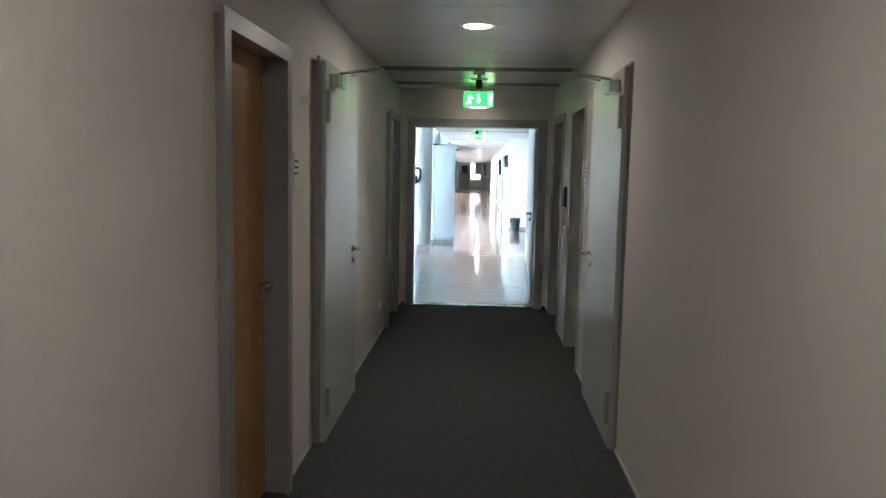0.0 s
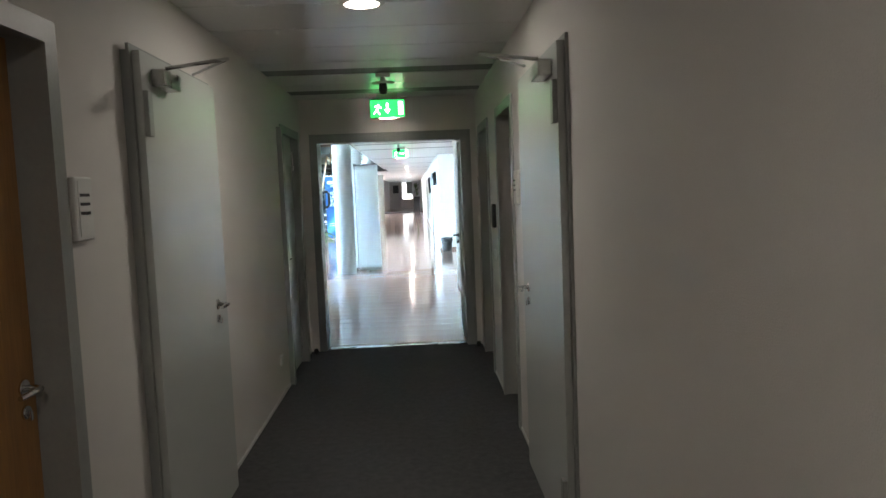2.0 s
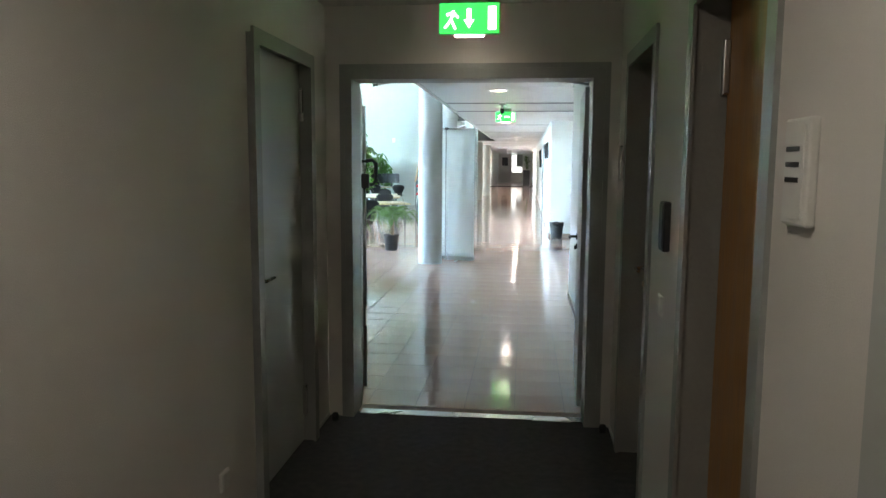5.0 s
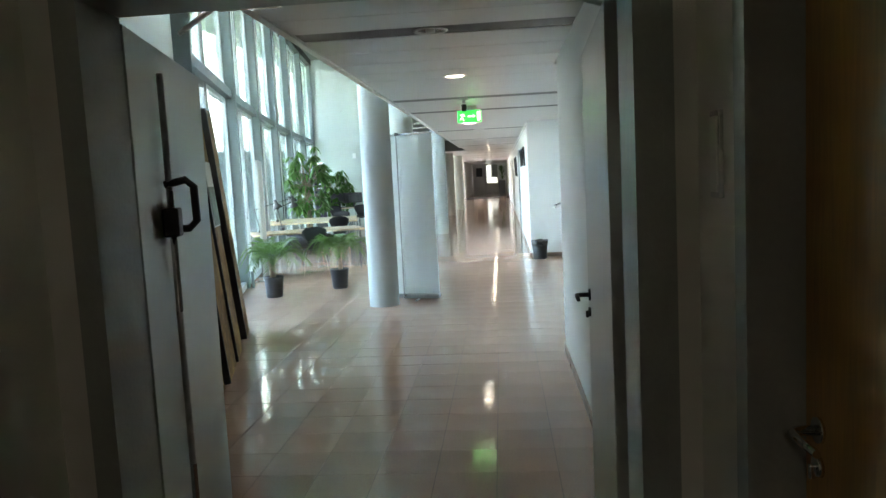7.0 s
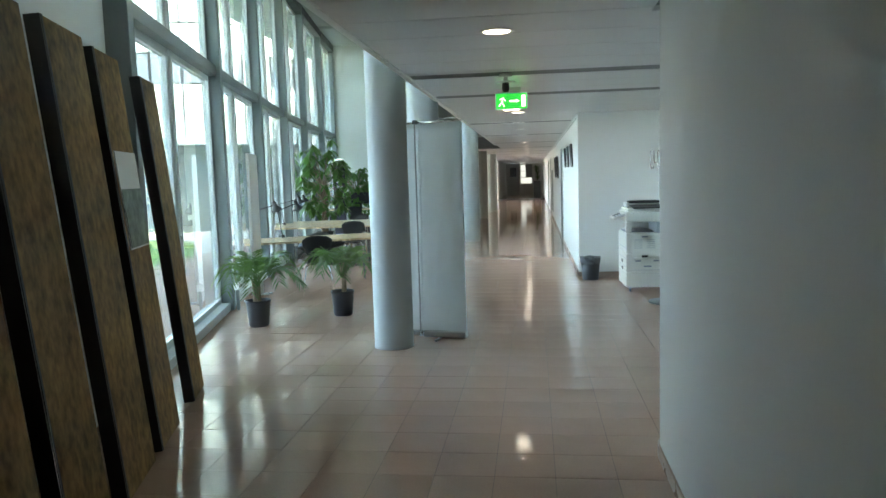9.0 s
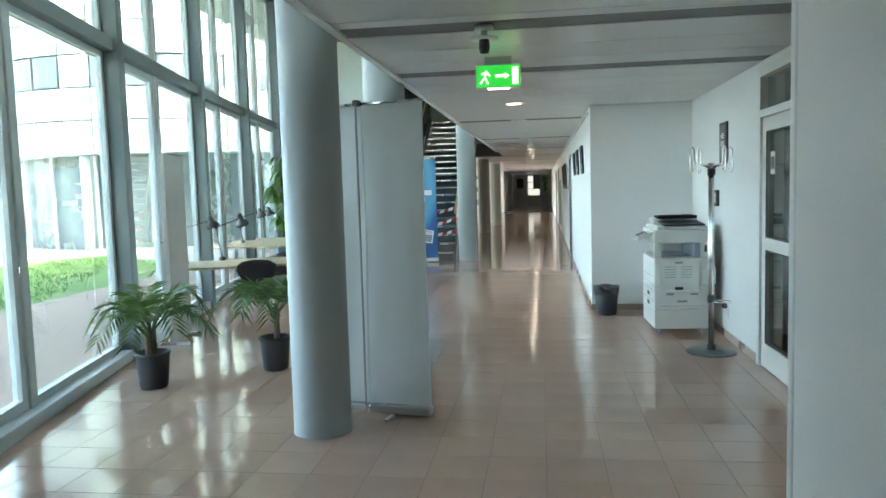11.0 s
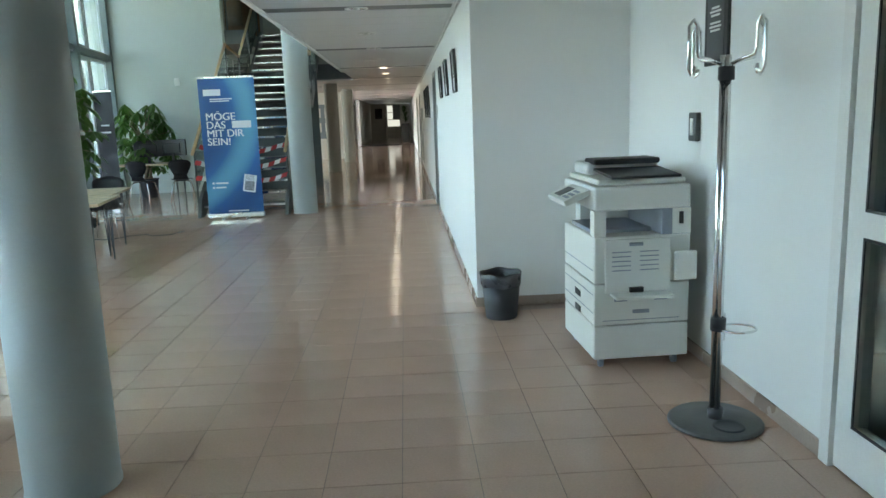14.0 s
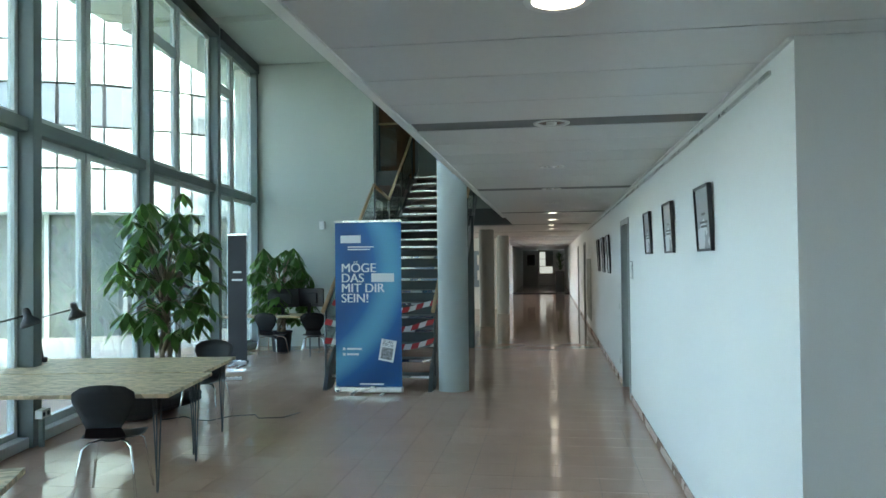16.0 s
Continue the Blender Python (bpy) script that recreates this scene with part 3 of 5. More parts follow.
# carpet edge strip along the corridor walls
def strips(name, x0, x1, y0, y1, doors, h, material, label):
    bm, y = bmesh.new(), y0
    for a, b, _ in doors:
        box(bm, (x0, y, 0.0), (x1, a - 0.02, h))
        y = b + 0.02
    box(bm, (x0, y, 0.0), (x1, y1, h))
    struct(name, bm, material, label)


strips("baseboard_left", CX0, CX0 + 0.008, -2.5, DOOR_Y - 0.02, LEFT_DOORS, 0.022, WHITE_PL, "thin white edge strip along the carpet")
strips("baseboard_right", CX1 - 0.008, CX1, -2.5, DOOR_Y - 0.02, RIGHT_DOORS, 0.022, WHITE_PL, "thin white edge strip along the carpet")
strips("baseboard_hall", RX - 0.012, RX, DOOR_Y + 0.22, NY0 - 0.3, [], 0.075, SKIRT, "beige tile skirting of the hall")
strips("baseboard_hall_far", RX - 0.012, RX, NY1 - 0.012, FAR_Y, RD, 0.075, SKIRT, "beige tile skirting of the hall")
strips("baseboard_niche", NX - 0.012, NX, GD1 + 0.01, NY1, [], 0.075, SKIRT, "beige tile skirting of the niche")
struct("baseboard_niche_back", B((RX, NY1 - 0.012, 0), (NX - 0.013, NY1, 0.075)), SKIRT, "beige tile skirting of the niche")
bm = bmesh.new()
pts = [(RX + 0.3 - 0.312 * math.cos(math.pi / 2 * i / 10), NY0 - 0.3 + 0.312 * math.sin(math.pi / 2 * i / 10)) for i in range(11)]
for (ax, ay), (bx_, by_) in zip(pts, pts[1:]):
    q = [bm.verts.new(p) for p in ((ax, ay, 0), (bx_, by_, 0), (bx_, by_, 0.075), (ax, ay, 0.075), (ax + 0.02, ay - 0.01, 0.075), (bx_ + 0.02, by_ - 0.01, 0.075))]
    bm.faces.new(q[:4])
    bm.faces.new((q[3], q[2], q[5], q[4]))
struct("baseboard_round", bm, SKIRT, "beige skirting round the wall end")
# picture rail under the ceiling
struct("trim_rail", B((RX - 0.012, NY1 + 0.3, 2.475), (RX, 38, 2.495)), STEEL, "thin picture rail under the ceiling")
struct("trim_cornice", B((RX - 0.02, NY1, ZC - 0.012), (RX, FAR_Y, ZC)), CEIL, "pale edge trim of the ceiling")

# hall doors
for a, b, top in RD:
    corridor_door(1, a, b, top, LEAF_GREY, 0.13, True, "closed grey door in a beige-grey frame", face=RX)

# glazed door in the niche
t = thing("door_glazed", "white framed glazed double door beside the niche", "door", pose(NX, GD1, 0, 0, 0, -90), "", "structure")
W = GD1 - GD0
bm = bmesh.new()
for x0, x1 in ((0.0, 0.07), (W - 0.07, W)):
    box(bm, (x0, -0.02, 0), (x1, 0.12, 2.5))
box(bm, (0.07, -0.02, 2.42), (W - 0.07, 0.12, 2.5))
box(bm, (0.07, -0.02, 2.09), (W - 0.07, 0.12, 2.15))
part("door_frame", bm, WHITE_PL, t, "white frame")
for k in range(2):
    x0 = 0.075 + k * (W / 2 - 0.07)
    x1 = x0 + W / 2 - 0.075
    bm = bmesh.new()
    for a, b in (((x0, 0.0, 0.01), (x0 + 0.11, 0.06, 2.085)), ((x1 - 0.11, 0.0, 0.01), (x1, 0.06, 2.085)), ((x0 + 0.11, 0, 0.01), (x1 - 0.11, 0.06, 0.22)), ((x0 + 0.11, 0, 1.0), (x1 - 0.11, 0.06, 1.10)), ((x0 + 0.11, 0, 1.97), (x1 - 0.11, 0.06, 2.085))):
        box(bm, a, b)
    lf = part("leaf", bm, WHITE_PL, t, "white door leaf frame")
    for z0, z1 in ((0.22, 1.0), (1.10, 1.97)):
        g = part("pane", B((x0 + 0.105, 0.025, z0 - 0.005), (x1 - 0.105, 0.033, z1 + 0.005)), CLEAR, lf)
        bm = bmesh.new()
        for a, b in (((x0 + 0.11, -0.004, z0), (x0 + 0.122, 0.0, z1)), ((x1 - 0.122, -0.004, z0), (x1 - 0.11, 0.0, z1)), ((x0 + 0.122, -0.004, z0), (x1 - 0.122, 0.0, z0 + 0.012)), ((x0 + 0.122, -0.004, z1 - 0.012), (x1 - 0.122, 0.0, z1))):
            box(bm, a, b)
        part("gasket", bm, BLACK, lf)
    if k == 0:
        p = part("notice", B((x0 + 0.16, 0.018, 1.62), (x0 + 0.27, 0.024, 1.80)), PAPER, lf, "small white notice")
        part("symbol", B((x0 + 0.18, 0.0165, 1.66), (x0 + 0.21, 0.0178, 1.76)), BLACK, p)
        part("symbol", B((x0 + 0.22, 0.0165, 1.66), (x0 + 0.25, 0.0178, 1.76)), BLACK, p)
part("pane", B((0.065, 0.04, 2.145), (W - 0.065, 0.048, 2.425)), CLEAR, t)
# dim stairwell behind the glass
bm = bmesh.new()
box(bm, (NX + 0.2, 15.6, -0.1), (NX + 3.2, 20.2, 0))
box(bm, (NX + 3.2, 15.6, -0.1), (NX + 3.4, 20.2, 2.8))
box(bm, (NX + 0.2, 15.4, -0.1), (NX + 3.4, 15.6, 2.8))
box(bm, (NX + 0.2, 20.2, -0.1), (NX + 3.4, 20.4, 2.8))
box(bm, (NX + 0.2, 15.4, 2.8), (NX + 3.4, 20.4, 2.9))
struct("wall_room_behind_glass", bm, surface("grey_room_paint", (0.4, 0.42, 0.44), 0.7, var=0.05), "dim grey room behind the glazed door")

# ---- glass front ----
MUL = [FAC0, 19.05, 22.1, 25.0, 27.8, 30.7, END_Y]
for k, (a, b) in enumerate(zip(MUL, MUL[1:])):
    pa, pb = Vector((fx(a), a, 0)), Vector((fx(b), b, 0))
    L = (pb - pa).length
    ang = math.degrees(math.atan2((pb - pa).y, (pb - pa).x))
    # local x along the front, local -y into the room
    t = thing("window_%d" % (k + 1), "tall glazed bay with grey-green aluminium frames", "window", pose(pa.x, pa.y, 0, 0, 0, ang), "", "structure")
    part("mullion", B((-0.075, -0.18, 0), (0.075, 0.06, ZA), 0.006), MULLION, t, "grey-green post darkened as if backlit")
    if k == len(MUL) - 2:
        part("mullion", B((L - 0.13, -0.16, 0), (L - 0.02, 0.06, ZA), 0.006), MULLION, t)
    part("transom", B((0.076, -0.13, 2.96), (L - 0.076, 0.05, 3.09), 0.006), MULLION, t)
    part("head", B((0.076, -0.20, ZA - 0.20), (L - 0.076, 0.05, ZA - 0.002)), DARK_METAL, t, "dark blind box")
    part("window_sill", B((0.076, -0.14, 0.0), (L - 0.076, 0.05, 0.10), 0.008), SASH, t, "pale low sill")
    mid = L * 0.46
    for z0, z1, hi in ((0.10, 2.96, False), (3.09, ZA - 0.20, True)):
        part("mullion_slim", B((mid - 0.045, -0.05, z0), (mid + 0.045, 0.05, z1), 0.004), SASH, t)
        for x0, x1, sash in ((0.076, mid - 0.046, True), (mid + 0.046, L - 0.076, False)):
            e = 0.08 if sash else 0.055
            cuts = [(z0, z1)] if not (hi and sash) else [(z0, z1 - 0.75), (z1 - 0.748, z1)]
            for c0, c1 in cuts:
                bm = bmesh.new()
                box(bm, (x0, -0.03, c0), (x0 + e, 0.04, c1))
                box(bm, (x1 - e, -0.03, c0), (x1, 0.04, c1))
                box(bm, (x0 + e, -0.03, c0), (x1 - e, 0.04, c0 + e))
                box(bm, (x0 + e, -0.03, c1 - e), (x1 - e, 0.04, c1))
                fr = part("window_frame", bm, SASH, t)
                g = part("pane", B((x0 + e - 0.01, 0.0, c0 + e - 0.01), (x1 - e + 0.01, 0.006, c1 - e + 0.01)), GLASS, fr)
                g.visible_shadow = False
            if sash and not hi:
                part("window_handle", T([(x1 - e / 2, -0.03, 1.05), (x1 - e / 2, -0.06, 1.05), (x1 - e / 2, -0.06, 1.18)], 0.009, 8), STEEL, t)

# side window of the far hall
t = thing("window_8", "wide side window of the far hall", "window", pose(-6.3, 38.0, 0, 0, 0, 90), "", "structure")
for k in range(4):
    x0, x1 = 0.02 + 1.6 * k, 1.58 + 1.6 * k
    bm = bmesh.new()
    box(bm, (x0, -0.04, 0.4), (x0 + 0.06, 0.04, 2.4)), box(bm, (x1 - 0.06, -0.04, 0.4), (x1, 0.04, 2.4))
    box(bm, (x0 + 0.06, -0.04, 0.4), (x1 - 0.06, 0.04, 0.46)), box(bm, (x0 + 0.06, -0.04, 2.34), (x1 - 0.06, 0.04, 2.4))
    fr = part("window_frame", bm, SASH, t)
    g = part("pane", B((x0 + 0.05, -0.003, 0.45), (x1 - 0.05, 0.003, 2.35)), GLASS, fr)
    g.visible_shadow = False

# ---- stairs ----
st = thing("staircase", "open dark steel staircase with pale wooden handrails", "staircase", pose(0, 28.30, 0))
RISE, RUN, N1, N2 = 0.18, 0.265, 11, 9
OAK = wood("oak_handrail", (0.50, 0.33, 0.18), 0.4, (10, 1, 10))
TREAD = surface("grey_rubber_tread", (0.13, 0.14, 0.14), 0.55, var=0.12)
STRING = surface("dark_green_grey_steel", (0.085, 0.10, 0.10), 0.45, var=0.1)
Y1 = 0.10 + RUN * N1              # start of the half landing
Y2 = Y1 + 1.15                    # start of the second flight
Z1, Z2 = RISE * N1, RISE * (N1 + N2)
Y3 = Y2 + RUN * N2
steps = [(0.10 + RUN * i, RISE * (i + 1)) for i in range(N1)] + [(Y2 + RUN * i, Z1 + RISE * (i + 1)) for i in range(N2)]
for y, z in steps:
    tr = part("tread", B((SX0 + 0.06, y, z - 0.04), (SX1 - 0.06, y + 0.29, z), 0.006), TREAD, st)
    part("nosing", B((SX0 + 0.062, y - 0.008, z - 0.035), (SX1 - 0.062, y, z - 0.004)), STEEL, tr)
part("half_landing", B((SX0 + 0.06, Y1 + 0.03, Z1 - 0.05), (SX1 - 0.06, Y2, Z1), 0.006), TREAD, st)
for x in (SX0, SX1 - 0.055):
    bm = bmesh.new()
    o = [(-0.12, 0.0), (0.16, 0.0), (Y1 + 0.1, Z1 - 0.18), (Y2 + 0.05, Z1 - 0.18), (Y3 + 0.1, Z2 - 0.18), (Y3 + 0.1, Z2 + 0.12), (Y2 - 0.1, Z1 + 0.12), (Y1, Z1 + 0.12), (0.02, 0.30)]
    v0 = [bm.verts.new((x, a, b)) for a, b in o]
    v1 = [bm.verts.new((x + 0.055, a, b)) for a, b in o]
    bm.faces.new(v0), bm.faces.new(list(reversed(v1)))
    for i in range(len(o)):
        j = (i + 1) % len(o)
        bm.faces.new((v0[j], v0[i], v1[i], v1[j]))
    part("stringer", bm, STRING, st, "dark steel stringer")
SL = RISE / RUN


def walk_line(y):
    if y < Y1:
        return max(0, SL * (y - 0.1) + RISE)
    return Z1 if y < Y2 else Z1 + SL * (y - Y2)


for x in (SX0 - 0.03, SX1 + 0.0):
    for ya, yb in ((0.0, Y1 - 0.05), (Y1 - 0.05, Y2 - 0.05), (Y2 - 0.05, Y3)):
        part("handrail", T([(x, ya, walk_line(ya) + 0.93), (x, yb, walk_line(yb) + 0.95)], 0.028, 12), OAK, st, "pale wooden handrail")
        if yb - ya > 1:
            for k in range(2):
                qa, qb = ya + 0.12 + (yb - ya) / 2 * k, ya + (yb - ya) / 2 * (k + 1) - 0.1
                bm = bmesh.new()
                q = [(qa, walk_line(qa) + 0.22), (qb, walk_line(qb) + 0.22), (qb, walk_line(qb) + 0.84), (qa, walk_line(qa) + 0.84)]
                v0 = [bm.verts.new((x - 0.004, a, b)) for a, b in q]
                v1 = [bm.verts.new((x + 0.004, a, b)) for a, b in q]
                bm.faces.new(v0), bm.faces.new(list(reversed(v1)))
                for i in range(4):
                    bm.faces.new((v0[(i + 1) % 4], v0[i], v1[i], v1[(i + 1) % 4]))
                part("glass_panel", bm, CLEAR, st, "clear glass balustrade")
    for y in (0.12, 1.5, Y1 - 0.05, Y2 - 0.05, Y2 + 1.1, Y3):
        part("post", T([(x, y, walk_line(y) - 0.02), (x, y, walk_line(y) + 0.92)], 0.016, 8), STRING, st)
bm = bmesh.new()
box(bm, (SX0 - 0.06, 28.30 + Y3 + 0.11, Z2 - 0.3), (EDGE - 0.001, 36.2, Z2))
box(bm, (-6.5, END_Y + 0.26, Z2 - 0.3), (SX0 - 0.061, 36.2, Z2))
struct("floor_landing", bm, TREAD, "grey upper landing")
lr = thing("landing_rail", "wooden landing rail with glass infill", "railing", pose(-3.58, END_Y + 0.32, Z2))
part("handrail", T([(0, 0, 0.98), (0.40, 0, 0.98)], 0.024, 10), OAK, lr)
part("post", T([(0.02, 0, 0), (0.02, 0, 0.97)], 0.016, 8), STRING, lr)
part("glass_panel", B((0.05, -0.004, 0.1), (0.38, 0.004, 0.9)), CLEAR, lr)
ud = thing("door_upper", "brown wooden door on the upper landing", "door", pose(-4.55, 36.19, Z2), "", "structure")
part("leaf", B((0.35, -0.03, 0.0), (1.25, 0.0, 2.05)), wood("dark_wood_door", (0.20, 0.10, 0.045)), ud)
bm = bmesh.new()
box(bm, (0.27, -0.045, 0), (0.35, 0, 2.13)), box(bm, (1.25, -0.045, 0), (1.33, 0, 2.13)), box(bm, (0.35, -0.045, 2.05), (1.25, 0, 2.13))
part("door_frame", bm, FRAME_GREY, ud)
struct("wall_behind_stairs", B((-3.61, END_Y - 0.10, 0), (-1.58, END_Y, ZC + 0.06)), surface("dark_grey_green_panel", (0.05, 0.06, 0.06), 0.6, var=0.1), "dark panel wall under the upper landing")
# barrier tape across the first steps
TAPE_R, TAPE_W = surface("red_tape", (0.55, 0.04, 0.04), 0.4, var=0.08), surface("white_tape", (0.8, 0.78, 0.76), 0.4, var=0.05)
for k, (z, y) in enumerate(((0.62, -0.02), (0.86, 0.0), (1.10, 0.35))):
    tp = thing("barrier_tape", "red and white striped barrier tape tied across the stairs", "tape", pose(SX0, 28.30 + y - 0.04, z), "barrier tapes")
    W2 = SX1 - SX0
    nseg = 15
    sag = lambda x: -0.10 * math.sin(math.pi * x / W2) + 0.015 * math.sin(9 * x + k)
    for i in range(nseg):
        xa, xb = W2 * i / nseg, W2 * (i + 1) / nseg
        q = [(xa, sag(xa)), (xb, sag(xb)), (xb + 0.03, sag(xb) + 0.075), (xa + 0.03, sag(xa) + 0.075)]
        part("stripe", prism(bmesh.new(), q, -0.0006, 0.0006), TAPE_W if i % 2 else TAPE_R, tp)

# ---- things in the hall ----
def leaning_board(y, x, h, w, poster=False):
    """A board leant on the bowed wall; local x along the wall, local -y into the room."""
    ang = 105.5
    t = thing("leaning_board", "scuffed brown wooden board with black edges leant on the wall", "board", pose(x, y, 0, 0, 0, ang), "leaning boards")
    m = pose(0, 0, 0, -5.5, 0, 0)
    part("panel", B((0.014, -0.03, 0.012), (w, 0.03, h), 0.004), LEANWOOD, t, "", m)
    part("edge", B((0.0, -0.034, 0.012), (0.013, 0.040, h)), BLACK, t, "black edge strip", m)
    part("front_batten", B((0.014, -0.036, 0.012), (0.034, -0.0305, h)), BLACK, t, "black front border", m)
    if poster:
        p = part("poster", B((0.08, -0.036, 1.25), (0.52, -0.0308, 1.85)), PAPER, t, "pasted poster with a grey and green picture", m)
        part("picture", B((0.09, -0.0385, 1.26), (0.51, -0.0365, 1.62)), surface("poster_print", (0.16, 0.20, 0.15), 0.5, var=0.9, scale=5, fine=14, bump=0), p)
    return t


for y, x, h, w in ((11.72, -1.47, 2.48, 0.40), (12.20, -1.59, 2.48, 0.50), (12.83, -1.76, 2.48, 0.54), (13.50, -1.92, 2.47, 0.60), (14.22, -2.12, 2.45, 0.53), (15.20, -2.39, 2.42, 0.44)):
    leaning_board(y, x, h, w, w == 0.53)

# cloth screen between the first two columns
sc = thing("cloth_screen", "pale grey cloth roll-up screens seen from behind", "screen", pose(-0.91, 17.44, 0, 0, 0, -12))
for k, (x0, x1, yy) in enumerate(((-0.42, -0.05, 0.004), (-0.05, 0.42, -0.004))):
    bm = bmesh.new()
    nx, nz = 28, 20
    g = [[None] * (nz + 1) for _ in range(nx + 1)]
    for i in range(nx + 1):
        for j in range(nz + 1):
            u, v = i / nx, j / nz
            w = x0 + (x1 - x0) * u
            wave = 0.034 * math.sin(7.5 * w + 2.6 * v) * (1 - 0.7 * abs(2 * v - 1)) + 0.03 * math.sin(24 * w - 5 * v) * v * (1.1 - v)
            g[i][j] = bm.verts.new((x0 + (x1 - x0) * u, yy + wave, 0.07 + 2.10 * v))
    for i in range(nx):
        for j in range(nz):
            bm.faces.new((g[i][j], g[i + 1][j], g[i + 1][j + 1], g[i][j + 1])).smooth = True
    bmesh.ops.solidify(bm, geom=bm.faces[:], thickness=0.002)
    part("cloth", bm, FABRIC, sc)
    part("top_rail", T([(x0, yy, 2.175), (x1, yy, 2.175)], 0.012, 10), STEEL, sc)
    part("base_box", B((x0 + 0.01, yy - 0.05, 0.015), (x1, yy + 0.05, 0.075), 0.012), STEEL, sc, "silver base housing")
    part("foot", B((x0 + 0.18, yy - 0.17, 0.0), (x0 + 0.21, yy + 0.17, 0.014)), STEEL, sc)
part("pole", T([(-0.06, -0.05, 0.06), (-0.06, -0.045, 2.19)], 0.008, 10), FRAME_GREY, sc, "thin support pole")
part("pole_clip", B((-0.078, -0.06, 2.16), (-0.042, 0.01, 2.20), 0.004), BLACK, sc)


def palm(x, y, seed, h):
    rnd = random.Random(seed)
    t = thing("potted_palm", "small potted palm with arching fronds in a black pot", "potted plant", pose(x, y, 0), "potted palms")
    pot = part("pot", Lt([(0, 0), (0.105, 0), (0.115, 0.02), (0.135, 0.27), (0.142, 0.275), (0.142, 0.30), (0.128, 0.30), (0.125, 0.25), (0, 0.25)], 32), POT, t)
    part("soil", Lt([(0, 0.265), (0.06, 0.262), (0.122, 0.252)], 24), SOIL, pot)
    bm = bmesh.new()
    for k in range(3):
        a = rnd.uniform(0, 6.28)
        tube(bm, [(0.03 * math.cos(a), 0.03 * math.sin(a), 0.24), (0.04 * math.cos(a), 0.04 * math.sin(a), 0.45), (0.06 * math.cos(a), 0.06 * math.sin(a), 0.56)], [0.025, 0.017, 0.010], 7)
    part("trunk", bm, BARK, t)
    bm = bmesh.new()
    for k in range(15):
        a = k * 2.4 + rnd.uniform(-0.3, 0.3)
        reach, rise = rnd.uniform(0.34, 0.62), rnd.uniform(0.28, h + 0.06)
        c, s = math.cos(a), math.sin(a)
        pts = []
        for i in range(10):
            u = i / 9
            pts.append(Vector((c * reach * u, s * reach * u, 0.45 + rise * math.sin(u * 2.2) * 0.95 - 0.18 * u * u)))
        tube(bm, pts, [0.006 * (1 - 0.8 * i / 9) for i in range(10)], 5)
        side = Vector((-s, c, 0))
        for i in range(2, 10):
            for sg in (-1, 1):
                for off in (0.0, 0.5):
                    j = min(i + off, 9)
                    p = pts[int(j)].lerp(pts[min(int(j) + 1, 9)], j - int(j))
                    d = (pts[min(int(j) + 1, 9)] - pts[max(int(j) - 1, 0)]).normalized()
                    ln = 0.22 * (1 - 0.55 * abs(j / 9 - 0.45)) * rnd.uniform(0.8, 1.15)
                    tip = p + (side * sg * 0.75 + d * 0.65 + Vector((0, 0, -0.25))).normalized() * ln
                    mid = p.lerp(tip, 0.45) + Vector((0, 0, 0.012))
                    wv = d * 0.014
                    q = [bm.verts.new(v) for v in (p, mid + wv, tip, mid - wv)]
                    bm.faces.new(q)
    tagged(part("fronds", bm, LEAF_B, t, "arching green fronds"), kind="stuff")
    return t


palm(-2.95, 18.05, 3, 0.42)
palm(-2.13, 18.68, 8, 0.40)


